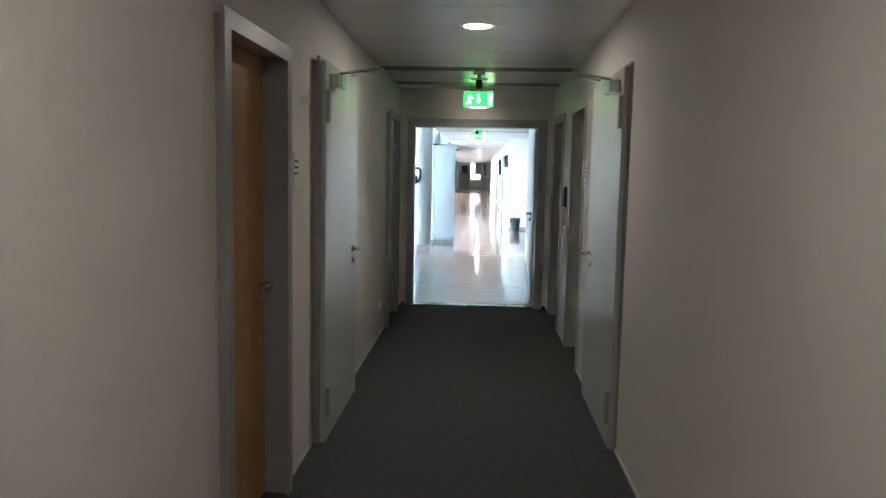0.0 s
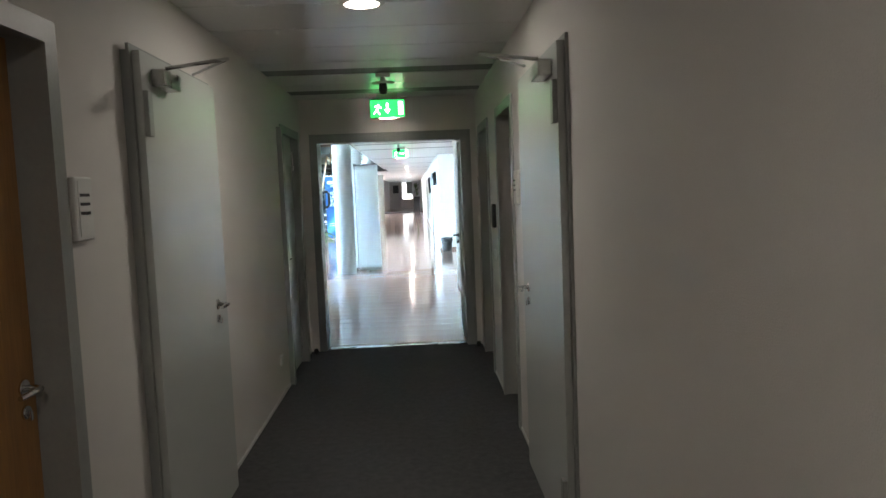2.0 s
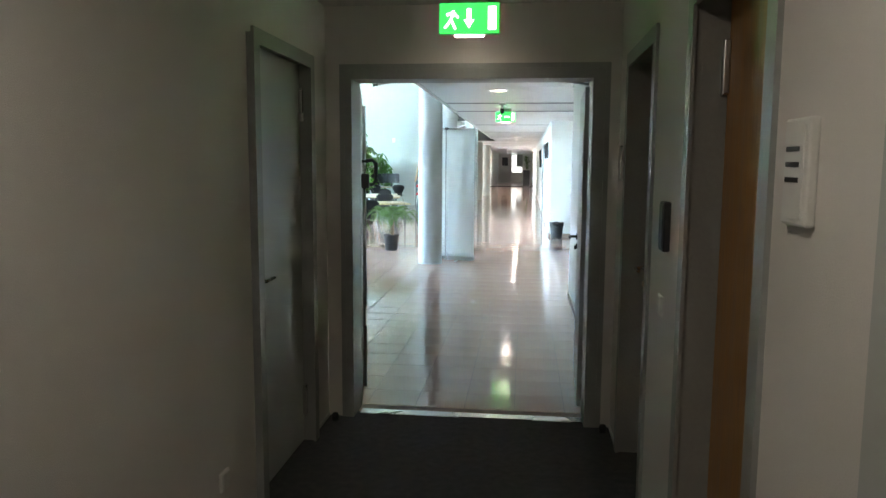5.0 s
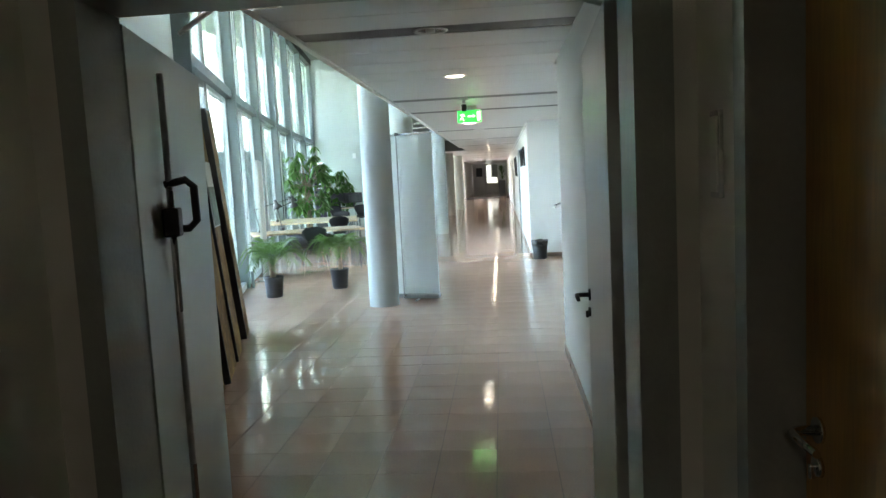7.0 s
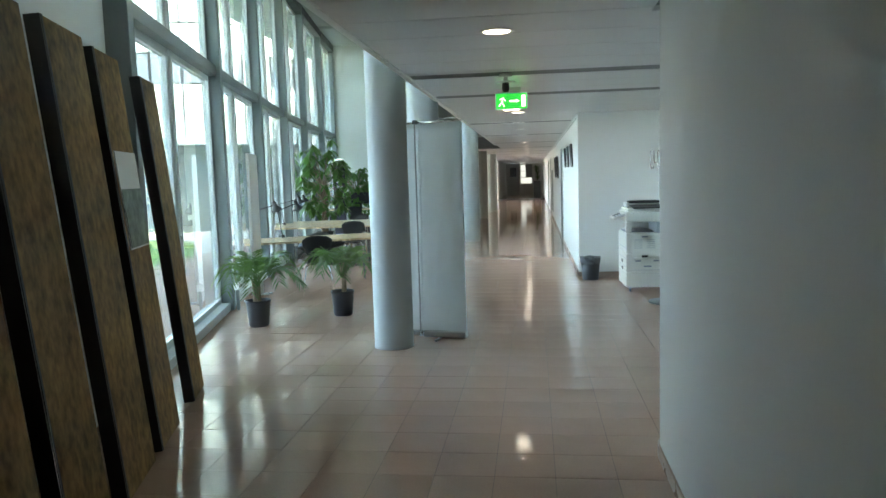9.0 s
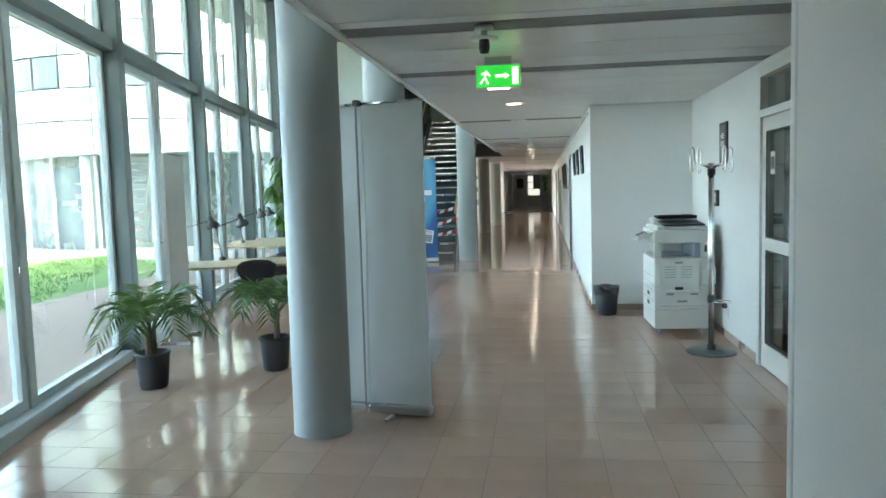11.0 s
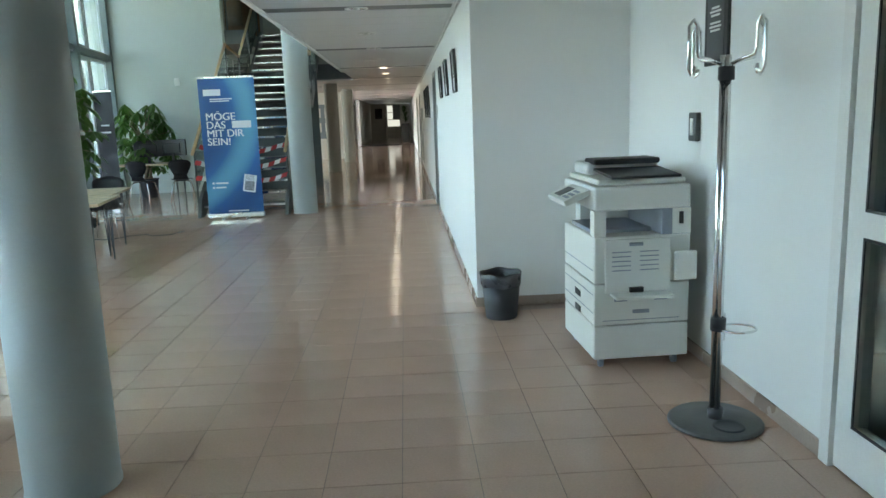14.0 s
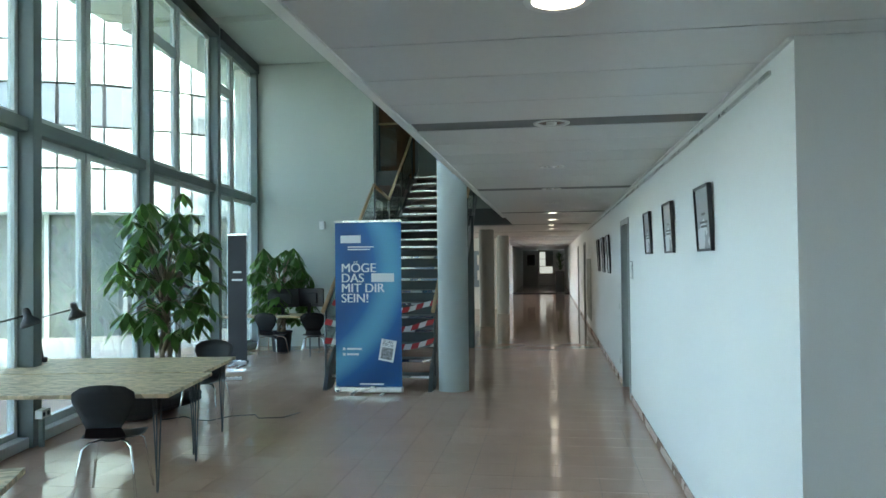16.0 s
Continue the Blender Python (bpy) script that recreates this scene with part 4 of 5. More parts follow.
def leafy_tree(x, y, seed, height, trunk_h, radius, n, group):
    """A money tree: plaited stems and hands of long leaflets."""
    rnd = random.Random(seed)
    t = thing("potted_tree", "tall potted money tree with plaited stems and glossy leaves", "potted plant", pose(x, y, 0), group)
    pot = part("pot", Lt([(0, 0), (0.15, 0), (0.17, 0.02), (0.20, 0.36), (0.212, 0.37), (0.212, 0.40), (0.19, 0.40), (0.185, 0.34), (0, 0.34)], 36), POT, t)
    part("soil", Lt([(0, 0.365), (0.1, 0.36), (0.183, 0.345)], 24), SOIL, pot)
    for k in range(4):
        pts = []
        for i in range(18):
            u = i / 17
            a = k * 1.57 + u * 7
            r = 0.045 + 0.02 * math.sin(9 * u)
            pts.append((r * math.cos(a), r * math.sin(a), 0.33 + u * (trunk_h - 0.33)))
        part("stem", T(pts, [0.034 - 0.014 * i / 17 for i in range(18)], 8), BARK, t)
    limbs, bm = bmesh.new(), bmesh.new()
    for k in range(n):
        a = k * 2.39996 + rnd.uniform(-0.4, 0.4)
        u = (k + 0.5) / n
        z0 = trunk_h * (0.62 + 0.38 * u)
        rr = radius * (0.45 + 0.6 * math.sin(math.pi * (0.15 + 0.75 * u))) * rnd.uniform(0.55, 1.1)
        zt = trunk_h * 0.55 + (height - trunk_h * 0.55) * u + rnd.uniform(-0.15, 0.12)
        end = Vector((rr * math.cos(a), rr * math.sin(a), zt))
        st0 = Vector((0.03 * math.cos(a), 0.03 * math.sin(a), min(z0, zt)))
        mid = st0.lerp(end, 0.5) + Vector((0, 0, 0.10))
        tube(limbs, [st0, mid, end], [0.010, 0.007, 0.004], 5)
        nl = rnd.choice((5, 6, 7))
        tilt = rnd.uniform(0.45, 1.3)
        for j in range(nl):
            b = a + (j / nl) * 6.28 + rnd.uniform(-0.2, 0.2)
            d = Vector((math.cos(b), math.sin(b), -tilt * (0.6 + 0.6 * rnd.random())))
            ln = rnd.uniform(0.15, 0.27)
            wv = Vector((-math.sin(b), math.cos(b), 0)) * ln * 0.20
            p1, p2, p3 = end + d * ln * 0.35 + Vector((0, 0, 0.012)), end + d * ln * 0.7, end + d * ln + Vector((0, 0, -0.035))
            v0, va, vc, vb = (bm.verts.new(q) for q in (end, p1 + wv * 0.8, p1, p1 - wv * 0.8))
            vd, ve, vf, vt = (bm.verts.new(q) for q in (p2 + wv, p2 - Vector((0, 0, 0.006)), p2 - wv, p3))
            for f in ((v0, va, vc), (v0, vc, vb), (va, vd, ve, vc), (vc, ve, vf, vb), (vd, vt, ve), (ve, vt, vf)):
                bm.faces.new(f).smooth = True
    part("branch_work", limbs, BARK, t)
    tagged(part("crown", bm, LEAF_A, t, "glossy dark green hand-shaped leaves"), kind="stuff")
    return t


leafy_tree(-4.85, 27.30, 5, 2.48, 1.62, 0.54, 74, "potted trees")
leafy_tree(-5.25, 32.3, 9, 1.95, 1.25, 0.55, 70, "potted trees")


def hairpin(parent, x, y, h):
    leg = part("leg", T([(x, y - 0.05, h), (x * 0.985, y - 0.012, 0.02), (x * 0.985, y, 0.007), (x * 0.985, y + 0.012, 0.02), (x, y + 0.05, h)], 0.006, 8), DARK_METAL, parent, "black hairpin rod leg")
    part("rod", T([(x - 0.05 * (1 if x > 0 else -1), y, h), (x * 0.985, y, 0.01)], 0.006, 8), DARK_METAL, leg)
    part("plate", B((x - 0.07, y - 0.07, h - 0.004), (x + 0.07, y + 0.07, h)), DARK_METAL, leg)


def table(x, y, rot, w, d, group="work tables"):
    t = thing("work_table", "strand board work table on black hairpin legs", "table", pose(x, y, 0, 0, 0, rot), group)
    part("tabletop", B((-w / 2, -d / 2, 0.72), (w / 2, d / 2, 0.75), 0.003), OSB, t)
    for sx in (-1, 1):
        for sy in (-1, 1):
            hairpin(t, sx * (w / 2 - 0.10), sy * (d / 2 - 0.09), 0.718)
    return t


table(-3.958, 24.10, 9, 2.10, 1.045)
table(-4.216, 25.152, 9, 2.10, 1.045)
# far right corner of this one stands near (-2.54, 21.85)
table(-3.23, 21.03, 24, 2.0, 0.95)
table(-5.15, 31.75, 3, 1.7, 0.8)


def chair(x, y, rot):
    """A bent plywood chair: waisted back, chrome legs; it faces local +y."""
    t = thing("plywood_chair", "black bent plywood chair with chrome tube legs", "chair", pose(x, y, 0, 0, 0, rot), "plywood chairs")
    bm = bmesh.new()
    prof = [(0.22, 0.445), (0.16, 0.452), (0.0, 0.445), (-0.12, 0.45), (-0.19, 0.48), (-0.225, 0.55), (-0.245, 0.64), (-0.265, 0.74), (-0.275, 0.80), (-0.28, 0.84)]
    half = [0.17, 0.20, 0.215, 0.19, 0.14, 0.12, 0.17, 0.215, 0.21, 0.15]
    rows = []
    for (yy, z), hw in zip(prof, half):
        row = []
        for i in range(9):
            u = i / 4 - 1
            curve = 0.035 * u * u if z > 0.6 else 0.0
            row.append(bm.verts.new((u * hw, yy + curve, z + (0.012 * u * u if z < 0.46 else 0) - (0.02 * (1 - u * u) if z > 0.83 else 0) * -1)))
        rows.append(row)
    for r0, r1 in zip(rows[:6], rows[1:6]):
        for i in range(8):
            bm.faces.new((r0[i], r0[i + 1], r1[i + 1], r1[i])).smooth = True
    bmesh.ops.solidify(bm, geom=bm.faces[:], thickness=0.011)
    stray = [v for v in bm.verts if not v.link_faces]
    bmesh.ops.delete(bm, geom=stray, context="VERTS")
    part("seat", bm, BLACK, t)
    bm = bmesh.new()
    rows = []
    for (yy, z), hw in list(zip(prof, half))[5:]:
        rows.append([bm.verts.new(((i / 4 - 1) * hw, yy + (0.035 * (i / 4 - 1) ** 2 if z > 0.6 else 0), z + (0.02 * (1 - (i / 4 - 1) ** 2) if z > 0.83 else 0))) for i in range(9)])
    for r0, r1 in zip(rows, rows[1:]):
        for i in range(8):
            bm.faces.new((r0[i], r0[i + 1], r1[i + 1], r1[i])).smooth = True
    bmesh.ops.solidify(bm, geom=bm.faces[:], thickness=0.011)
    part("backrest", bm, BLACK, t)
    for sx in (-1, 1):
        for sy, yy in ((1, 0.20), (-1, -0.20)):
            part("leg", T([(sx * 0.05, sy * 0.05, 0.432), (sx * 0.13, sy * 0.13, 0.425), (sx * 0.165, sy * 0.165, 0.39), (sx * 0.22, yy + sy * 0.03, 0.008)], 0.009, 8), CHROME, t)
    part("hub", Lt([(0, 0.42), (0.08, 0.42), (0.08, 0.44), (0, 0.44)], 20), BLACK, t)
    return t


for x, y, r in ((-3.245, 23.71, 16), (-3.75, 26.15, 184), (-4.9, 30.95, -8), (-4.15, 31.0, 12), (-2.95, 20.35, 22)):
    chair(x, y, r)


def desk_lamp(x, y, z, rot):
    t = thing("desk_lamp", "black jointed desk lamp clamped to the table", "lamp", pose(x, y, z, 0, 0, rot), "desk lamps")
    part("clamp", B((-0.03, -0.03, 0.0), (0.03, 0.03, 0.05), 0.005), BLACK, t)
    part("lower_arm", T([(0, 0, 0.05), (-0.08, 0, 0.42)], 0.009, 8), DARK_METAL, t)
    part("upper_arm", T([(-0.08, 0, 0.42), (0.30, 0, 0.52)], 0.009, 8), DARK_METAL, t)
    part("joint", Lt([(0, -0.02), (0.02, -0.02), (0.02, 0.02), (0, 0.02)], 12), BLACK, t, "", pose(-0.08, 0, 0.42, 90))
    sh = part("shade", Lt([(0.025, 0.12), (0.032, 0.10), (0.035, 0.05), (0.08, 0.0), (0.082, -0.035), (0.078, -0.035), (0.074, 0.0), (0.03, 0.05)], 24), BLACK, t, "black bell shade", pose(0.33, 0, 0.46, 0, -18, 0))
    part("cap", Lt([(0, 0.13), (0.022, 0.128), (0.025, 0.115)], 16), BLACK, sh)


desk_lamp(-4.82, 24.35, 0.751, 20)
desk_lamp(-5.02, 25.30, 0.751, 8)
desk_lamp(-4.05, 20.85, 0.751, 20)
desk_lamp(-3.75, 21.2, 0.751, 60)

# white partition board beside the tables
pb = thing("partition_board", "tall white partition board standing by the window", "partition", pose(-3.60, 19.57, 0, 0, 0, 103.5))
# laminate greyed so that its colour carries the shade of the backlit side
part("panel", B((0, -0.02, 0.03), (0.78, 0.02, 2.02), 0.004), surface("backlit_pale_laminate", (0.55, 0.54, 0.51), 0.5, var=0.04), pb)
for x in (0.08, 0.66):
    part("foot", B((x, -0.16, 0), (x + 0.03, 0.16, 0.03), 0.004), STEEL, pb)

# window sockets with cables
for y in (19.05, 25.0, 30.7):
    s = thing("socket_post", "grey floor socket box on a short stand by the window", "socket", pose(fx(y) + 0.24, y, 0, 0, 0, 100), "window sockets")
    part("stand", B((-0.02, -0.02, 0), (0.02, 0.02, 0.27), 0.003), MULLION, s)
    part("box", B((-0.06, -0.035, 0.27), (0.10, 0.035, 0.35), 0.005), WHITE_PL, s)
    for dx in (-0.03, 0.05):
        part("outlet", T([(dx, -0.034, 0.31), (dx, -0.039, 0.31)], 0.022, 16), BLACK, s)
cb = thing("power_cable", "loose black power cable on the floor by the tables", "cable", pose(-4.3, 26.2, 0.006))
part("cord", T([(0.18 * k + 0.05 * math.sin(3 * k), 0.15 * math.sin(1.7 * k) + 0.05 * k, 0) for k in range(9)], 0.005, 6), BLACK, cb)
ps = thing("power_strip", "white power strip on the floor by the window", "power strip", pose(-4.72, 28.9, 0, 0, 0, 20))
part("body", B((-0.15, -0.028, 0), (0.15, 0.028, 0.045), 0.008), WHITE_PL, ps)
for k in range(4):
    part("outlet", Lt([(0, 0.044), (0.018, 0.044), (0.018, 0.048), (0.014, 0.0482), (0, 0.0465)], 14), BLACK, ps, "", pose(-0.105 + 0.07 * k, 0, 0))

# beanbag under the table
bm = bmesh.new()
bmesh.ops.create_icosphere(bm, subdivisions=4, radius=1)
for v in bm.verts:
    k = 1 + 0.10 * noise.noise(v.co * 2.3) + 0.04 * noise.noise(v.co * 6)
    z = v.co.z * 0.22 * k
    v.co = (v.co.x * 0.62 * k, v.co.y * 0.45 * k, max(0.0, z * (1.1 if v.co.x < 0.2 else 0.7) + 0.19))
for f in bm.faces:
    f.smooth = True
bb = thing("beanbag", "slumped black beanbag on the floor by the tables", "beanbag", pose(-4.65, 26.45, 0, 0, 0, 30))
part("bag", bm, surface("black_nylon", (0.02, 0.02, 0.022), 0.5, var=0.3, scale=6, fine=60, bump=0.4), bb)

# monitors and clutter on the back table
def monitor(x, y, rot):
    t = thing("monitor", "black computer monitor on a stand, seen from behind", "monitor", pose(x, y, 0.751, 0, 0, rot), "monitors")
    part("screen", B((-0.29, -0.02, 0.14), (0.29, 0.02, 0.48), 0.008), BLACK, t)
    part("back_shell", B((-0.17, -0.05, 0.2), (0.17, -0.0205, 0.4), 0.012), BLACK, t)
    part("neck", B((-0.03, -0.045, 0.01), (0.03, -0.025, 0.25)), BLACK, t)
    part("base", Lt([(0, 0), (0.12, 0), (0.12, 0.008), (0.02, 0.014), (0, 0.014)], 24), BLACK, t)


monitor(-5.0, 31.75, 8)
monitor(-4.55, 31.95, -12)

# black and blue banners
def rollup(x, y, rot, w, h, cloth, label, group=""):
    t = thing("rollup_banner", label, "banner", pose(x, y, 0, 0, 0, rot), group)
    part("base_box", B((-w / 2 - 0.01, -0.045, 0.02), (w / 2 + 0.01, 0.045, 0.095), 0.012), STEEL, t, "silver base housing")
    for sx in (-0.24, 0.20):
        part("foot", B((w * sx, -0.16, 0), (w * sx + 0.04, 0.12, 0.02), 0.004), STEEL, t)
    part("top_rail", B((-w / 2 - 0.004, -0.012, h - 0.02), (w / 2 + 0.004, 0.012, h + 0.012), 0.004), STEEL, t)
    part("pole", T([(0, 0.03, 0.09), (0, 0.02, h - 0.02)], 0.01, 8), STEEL, t)
    part("cloth", B((-w / 2, -0.003, 0.095), (w / 2, 0.0, h - 0.02)), cloth, t)
    return t


def blue_print():
    """Blue print with a lighter curved sweep low down, part of the print itself."""
    m, nt, b = nodes("blue_banner_print", 0.45)
    N, L = nt.nodes, nt.links
    tc, sx = N.new("ShaderNodeTexCoord"), N.new("ShaderNodeSeparateXYZ")
    L.new(tc.outputs["Object"], sx.inputs[0])
    w = N.new("ShaderNodeTexWave")
    w.wave_type, w.rings_direction = "RINGS", "Y"
    w.inputs["Scale"].default_value, w.inputs["Distortion"].default_value, w.inputs["Detail"].default_value = 0.32, 1.2, 1.0
    mp = N.new("ShaderNodeMapping")
    mp.inputs["Location"].default_value = (1.2, 0, -1.6)
    L.new(tc.outputs["Object"], mp.inputs[0])
    L.new(mp.outputs[0], w.inputs["Vector"])
    cr = N.new("ShaderNodeValToRGB")
    e = cr.color_ramp.elements
    e[0].position, e[0].color = 0.0, (0.008, 0.085, 0.26, 1)
    e[1].position, e[1].color = 1.0, (0.09, 0.36, 0.55, 1)
    k = e.new(0.55)
    k.color = (0.012, 0.13, 0.38, 1)
    L.new(w.outputs["Fac"], cr.inputs[0])
    L.new(cr.outputs[0], b.inputs["Base Color"])
    return m


ru = rollup(-2.42, 28.0, 0, 0.88, 2.24, blue_print(), "blue roll-up banner with white lettering before the stairs")
UP = Matrix.Rotation(radians(90), 4, "X")
PRINT = surface("white_print", (0.80, 0.82, 0.84), 0.5, var=0.02, bump=0)


for k, line in enumerate(("MÖGE", "DAS", "MIT DIR", "SEIN!")):
    for dx in (0.0, 0.007):
        letters(line, 0.165, PRINT, ru, Matrix.Translation((-0.365 + dx, -0.0045 - 0.1 * dx, 1.575 - 0.131 * k)) @ UP)
# the maker's mark and name as plain bars
for x, z, w, h in ((-0.365, 1.955, 0.27, 0.10), (0.045, 1.446, 0.30, 0.112), (-0.27, 1.895, 0.35, 0.016), (-0.27, 1.863, 0.30, 0.016), (-0.29, 0.565, 0.20, 0.026), (-0.29, 0.495, 0.16, 0.026), (-0.12, 0.115, 0.32, 0.02), (-0.345, 0.56, 0.035, 0.035), (-0.345, 0.49, 0.035, 0.035)):
    part("print_bar", B((x, -0.0062, z), (x + w, -0.0035, z + h)), PRINT, ru)
card = part("print_card", B((-0.10, -0.0062, -0.14), (0.10, -0.0035, 0.14)), PRINT, ru, "white tilted card", pose(0.25, 0, 0.56, 0, 10, 0))
cm = Matrix.Translation((-0.075, -0.0085, 0.095)) @ UP
DARKPRINT = surface("dark_print", (0.05, 0.06, 0.09), 0.5, var=0.05, bump=0)
letters("SCAN", 0.052, DARKPRINT, card, cm)
letters("MICH!", 0.052, DARKPRINT, card, Matrix.Translation((-0.075, -0.0085, 0.052)) @ UP)
part("print_square", B((-0.075, -0.0075, -0.115), (0.075, -0.0063, 0.035)), surface("grey_print", (0.28, 0.29, 0.31), 0.5, var=0.9, scale=40, fine=90, bump=0), card)
bk = rollup(-5.27, 30.35, -8, 0.36, 2.20, surface("black_banner_cloth", (0.02, 0.02, 0.022), 0.85, var=0.1), "narrow black roll-up banner by the window")
for z, w in ((1.55, 0.16), (1.42, 0.20)):
    part("print_bar", B((-w / 2, -0.006, z), (w / 2, -0.0033, z + 0.03)), surface("pale_print", (0.45, 0.45, 0.45), 0.5), bk)

# sensor box on the end wall
wall_plate("wall_sensor", "small white sensor box on the end wall", "sensor", pose(-4.70, END_Y, 2.48), (0.11, 0.17, 0.05), WHITE_PL)


# pictures on the hall wall
def picture(y, z, w, h, k):
    t = thing("framed_picture", "black framed certificate hung tilted on the white wall", "picture", on_right(y, z, RX - 0.004) @ pose(0, 0, 0, 3.0), "framed certificates")
    bm = bmesh.new()
    for a, b in (((-w / 2, -0.028, -h / 2), (-w / 2 + 0.016, 0, h / 2)), ((w / 2 - 0.016, -0.028, -h / 2), (w / 2, 0, h / 2)), ((-w / 2 + 0.016, -0.028, -h / 2), (w / 2 - 0.016, 0, -h / 2 + 0.016)), ((-w / 2 + 0.016, -0.028, h / 2 - 0.016), (w / 2 - 0.016, 0, h / 2))):
        box(bm, a, b)
    part("frame", bm, BLACK, t)
    p = part("sheet", B((-w / 2 + 0.016, -0.016, -h / 2 + 0.016), (w / 2 - 0.016, -0.008, h / 2 - 0.016)), surface("grey_print_sheet_%d" % k, (0.50, 0.51, 0.52), 0.25, var=0.06), t)
    for i, (bw, zz) in enumerate(((0.10, 0.02), (0.22, -0.03), (0.18, -0.055))):
        part("print_bar", B((-bw / 2, -0.0175, zz), (bw / 2, -0.0163, zz + 0.014)), BLACK, p)


for k, (y, z) in enumerate(((23.40, 1.94), (24.75, 1.945), (26.0, 1.95))):
    picture(y, z, 0.42, 0.40, k)
for k, (y, z) in enumerate(((30.9, 1.80), (32.1, 1.80), (33.4, 1.80))):
    picture(y, z, 0.50, 0.62, k + 3)
mu = thing("poster", "large unframed poster print on the hall wall", "poster", on_right(37.6, 1.0, RX - 0.003))
part("sheet", B((-1.1, -0.004, -0.75), (1.1, 0.0, 0.75)), surface("grey_green_poster", (0.30, 0.33, 0.30), 0.5, var=0.6, scale=2.5, fine=9, bump=0), mu)
wall_plate("door_sign", "grey door sign plate on the white wall", "sign", on_right(27.55, 1.58, RX), (0.15, 0.21, 0.016), STEEL, PAPER, "door signs")
wall_plate("light_switch", "white light switch on the hall wall", "switch", on_right(29.25, 1.06, RX), (0.08, 0.08, 0.012), WHITE_PL, PAPER)
wall_plate("wall_socket", "white wall socket low on the hall wall", "socket", on_right(29.2, 0.30, RX), (0.08, 0.08, 0.014), WHITE_PL, PAPER)

# ---- niche ----
bn = thing("waste_bin", "black plastic waste bin with a bin liner", "bin", pose(1.03, 21.43, 0))
part("bucket", Lt([(0, 0), (0.115, 0), (0.12, 0.01), (0.145, 0.30), (0.14, 0.30), (0.112, 0.02), (0, 0.02)], 36), POT, bn)
bm = Lt([(0.146, 0.25), (0.152, 0.27), (0.155, 0.315), (0.158, 0.345), (0.150, 0.35), (0.142, 0.335), (0.138, 0.25)], 36)
for v in bm.verts:
    a = math.atan2(v.co.y, v.co.x)
    v.co.x *= 1 + 0.012 * math.sin(9 * a) + 0.01 * math.sin(17 * a + v.co.z * 40)
    v.co.y *= 1 + 0.012 * math.sin(9 * a + 1)
    v.co.z += 0.006 * math.sin(5 * a)
part("liner", bm, surface("grey_bin_liner", (0.055, 0.055, 0.06), 0.3, var=0.2, scale=9), bn, "dark folded bin liner rim")

# photocopier: its scanner's side faces the camera; front to the left
CP = pose(1.69, 20.52, 0, 0, 0, 2)
cp = thing("photocopier", "cream office photocopier on castors with an output gap", "photocopier", CP)
X0, X1, Y0, Y1 = -0.29, 0.28, -0.35, 0.33
part("base_cabinet", B((X0, Y0, 0.065), (X1, Y1, 0.27), 0.010), COPIER, cp)
part("drawer_unit", B((X0, Y0, 0.275), (X1, Y1, 0.52), 0.008), COPIER, cp)
part("lower_body", B((X0, Y0, 0.525), (X1, Y1, 0.80), 0.010), COPIER, cp)
part("rear_body", B((X0 + 0.40, Y0 + 0.002, 0.80), (X1, Y1, 0.95)), COPIER_GREY, cp)
part("side_post", B((X0, Y0, 0.802), (X0 + 0.07, Y0 + 0.08, 0.95)), COPIER, cp)
part("side_post", B((X0 + 0.46, Y0, 0.802), (X1, Y0 + 0.0015, 0.95)), COPIER, cp)
part("back_wall", B((X0 + 0.08, Y1 - 0.1, 0.802), (X0 + 0.40, Y1, 0.95)), COPIER, cp)
part("output_tray", B((X0 + 0.02, Y0 + 0.12, 0.802), (X0 + 0.38, Y1 - 0.11, 0.825), 0.004), COPIER_GREY, cp, "blue-grey output tray")
part("scanner", B((X0, Y0, 0.95), (X1, Y1, 1.09), 0.015), COPIER, cp)
lid = part("feeder_lid", B((X0 + 0.03, Y0 + 0.03, 1.092), (X1 - 0.02, Y1 - 0.01, 1.125), 0.012), COPIER, cp, "document feeder lid")
part("feeder", B((X0 + 0.06, Y0 + 0.38, 1.125), (X1 - 0.05, Y1 - 0.02, 1.20), 0.02), COPIER, lid)
part("feeder_tray", B((X0 + 0.10, Y0 + 0.08, 1.150), (X1 - 0.06, Y0 + 0.44, 1.166), 0.004), BLACK, lid, "black feeder tray", pose(0, 0, 0.0, 4))
part("feeder_cover", B((X0 + 0.09, Y0 + 0.30, 1.19), (X1 - 0.07, Y0 + 0.52, 1.225), 0.012), BLACK, lid, "black feeder cover")
part("control_panel", B((-0.17, -0.17, -0.018), (0.0, 0.22, 0.018), 0.006), COPIER, cp, "sloping control panel", pose(X0 + 0.005, -0.10, 1.055, 0, -22, 0))
pan = [o for o in cp.children if o.name.startswith("control_panel")][0]
part("display", B((-0.14, 0.02, 0.0185), (-0.04, 0.16, 0.021)), DARK_METAL, pan)
for i in range(3):
    for j in range(3):
        part("key", B((-0.14 + 0.035 * i, -0.14 + 0.04 * j, 0.0185), (-0.12 + 0.035 * i, -0.115 + 0.04 * j, 0.0225)), COPIER_GREY, pan)
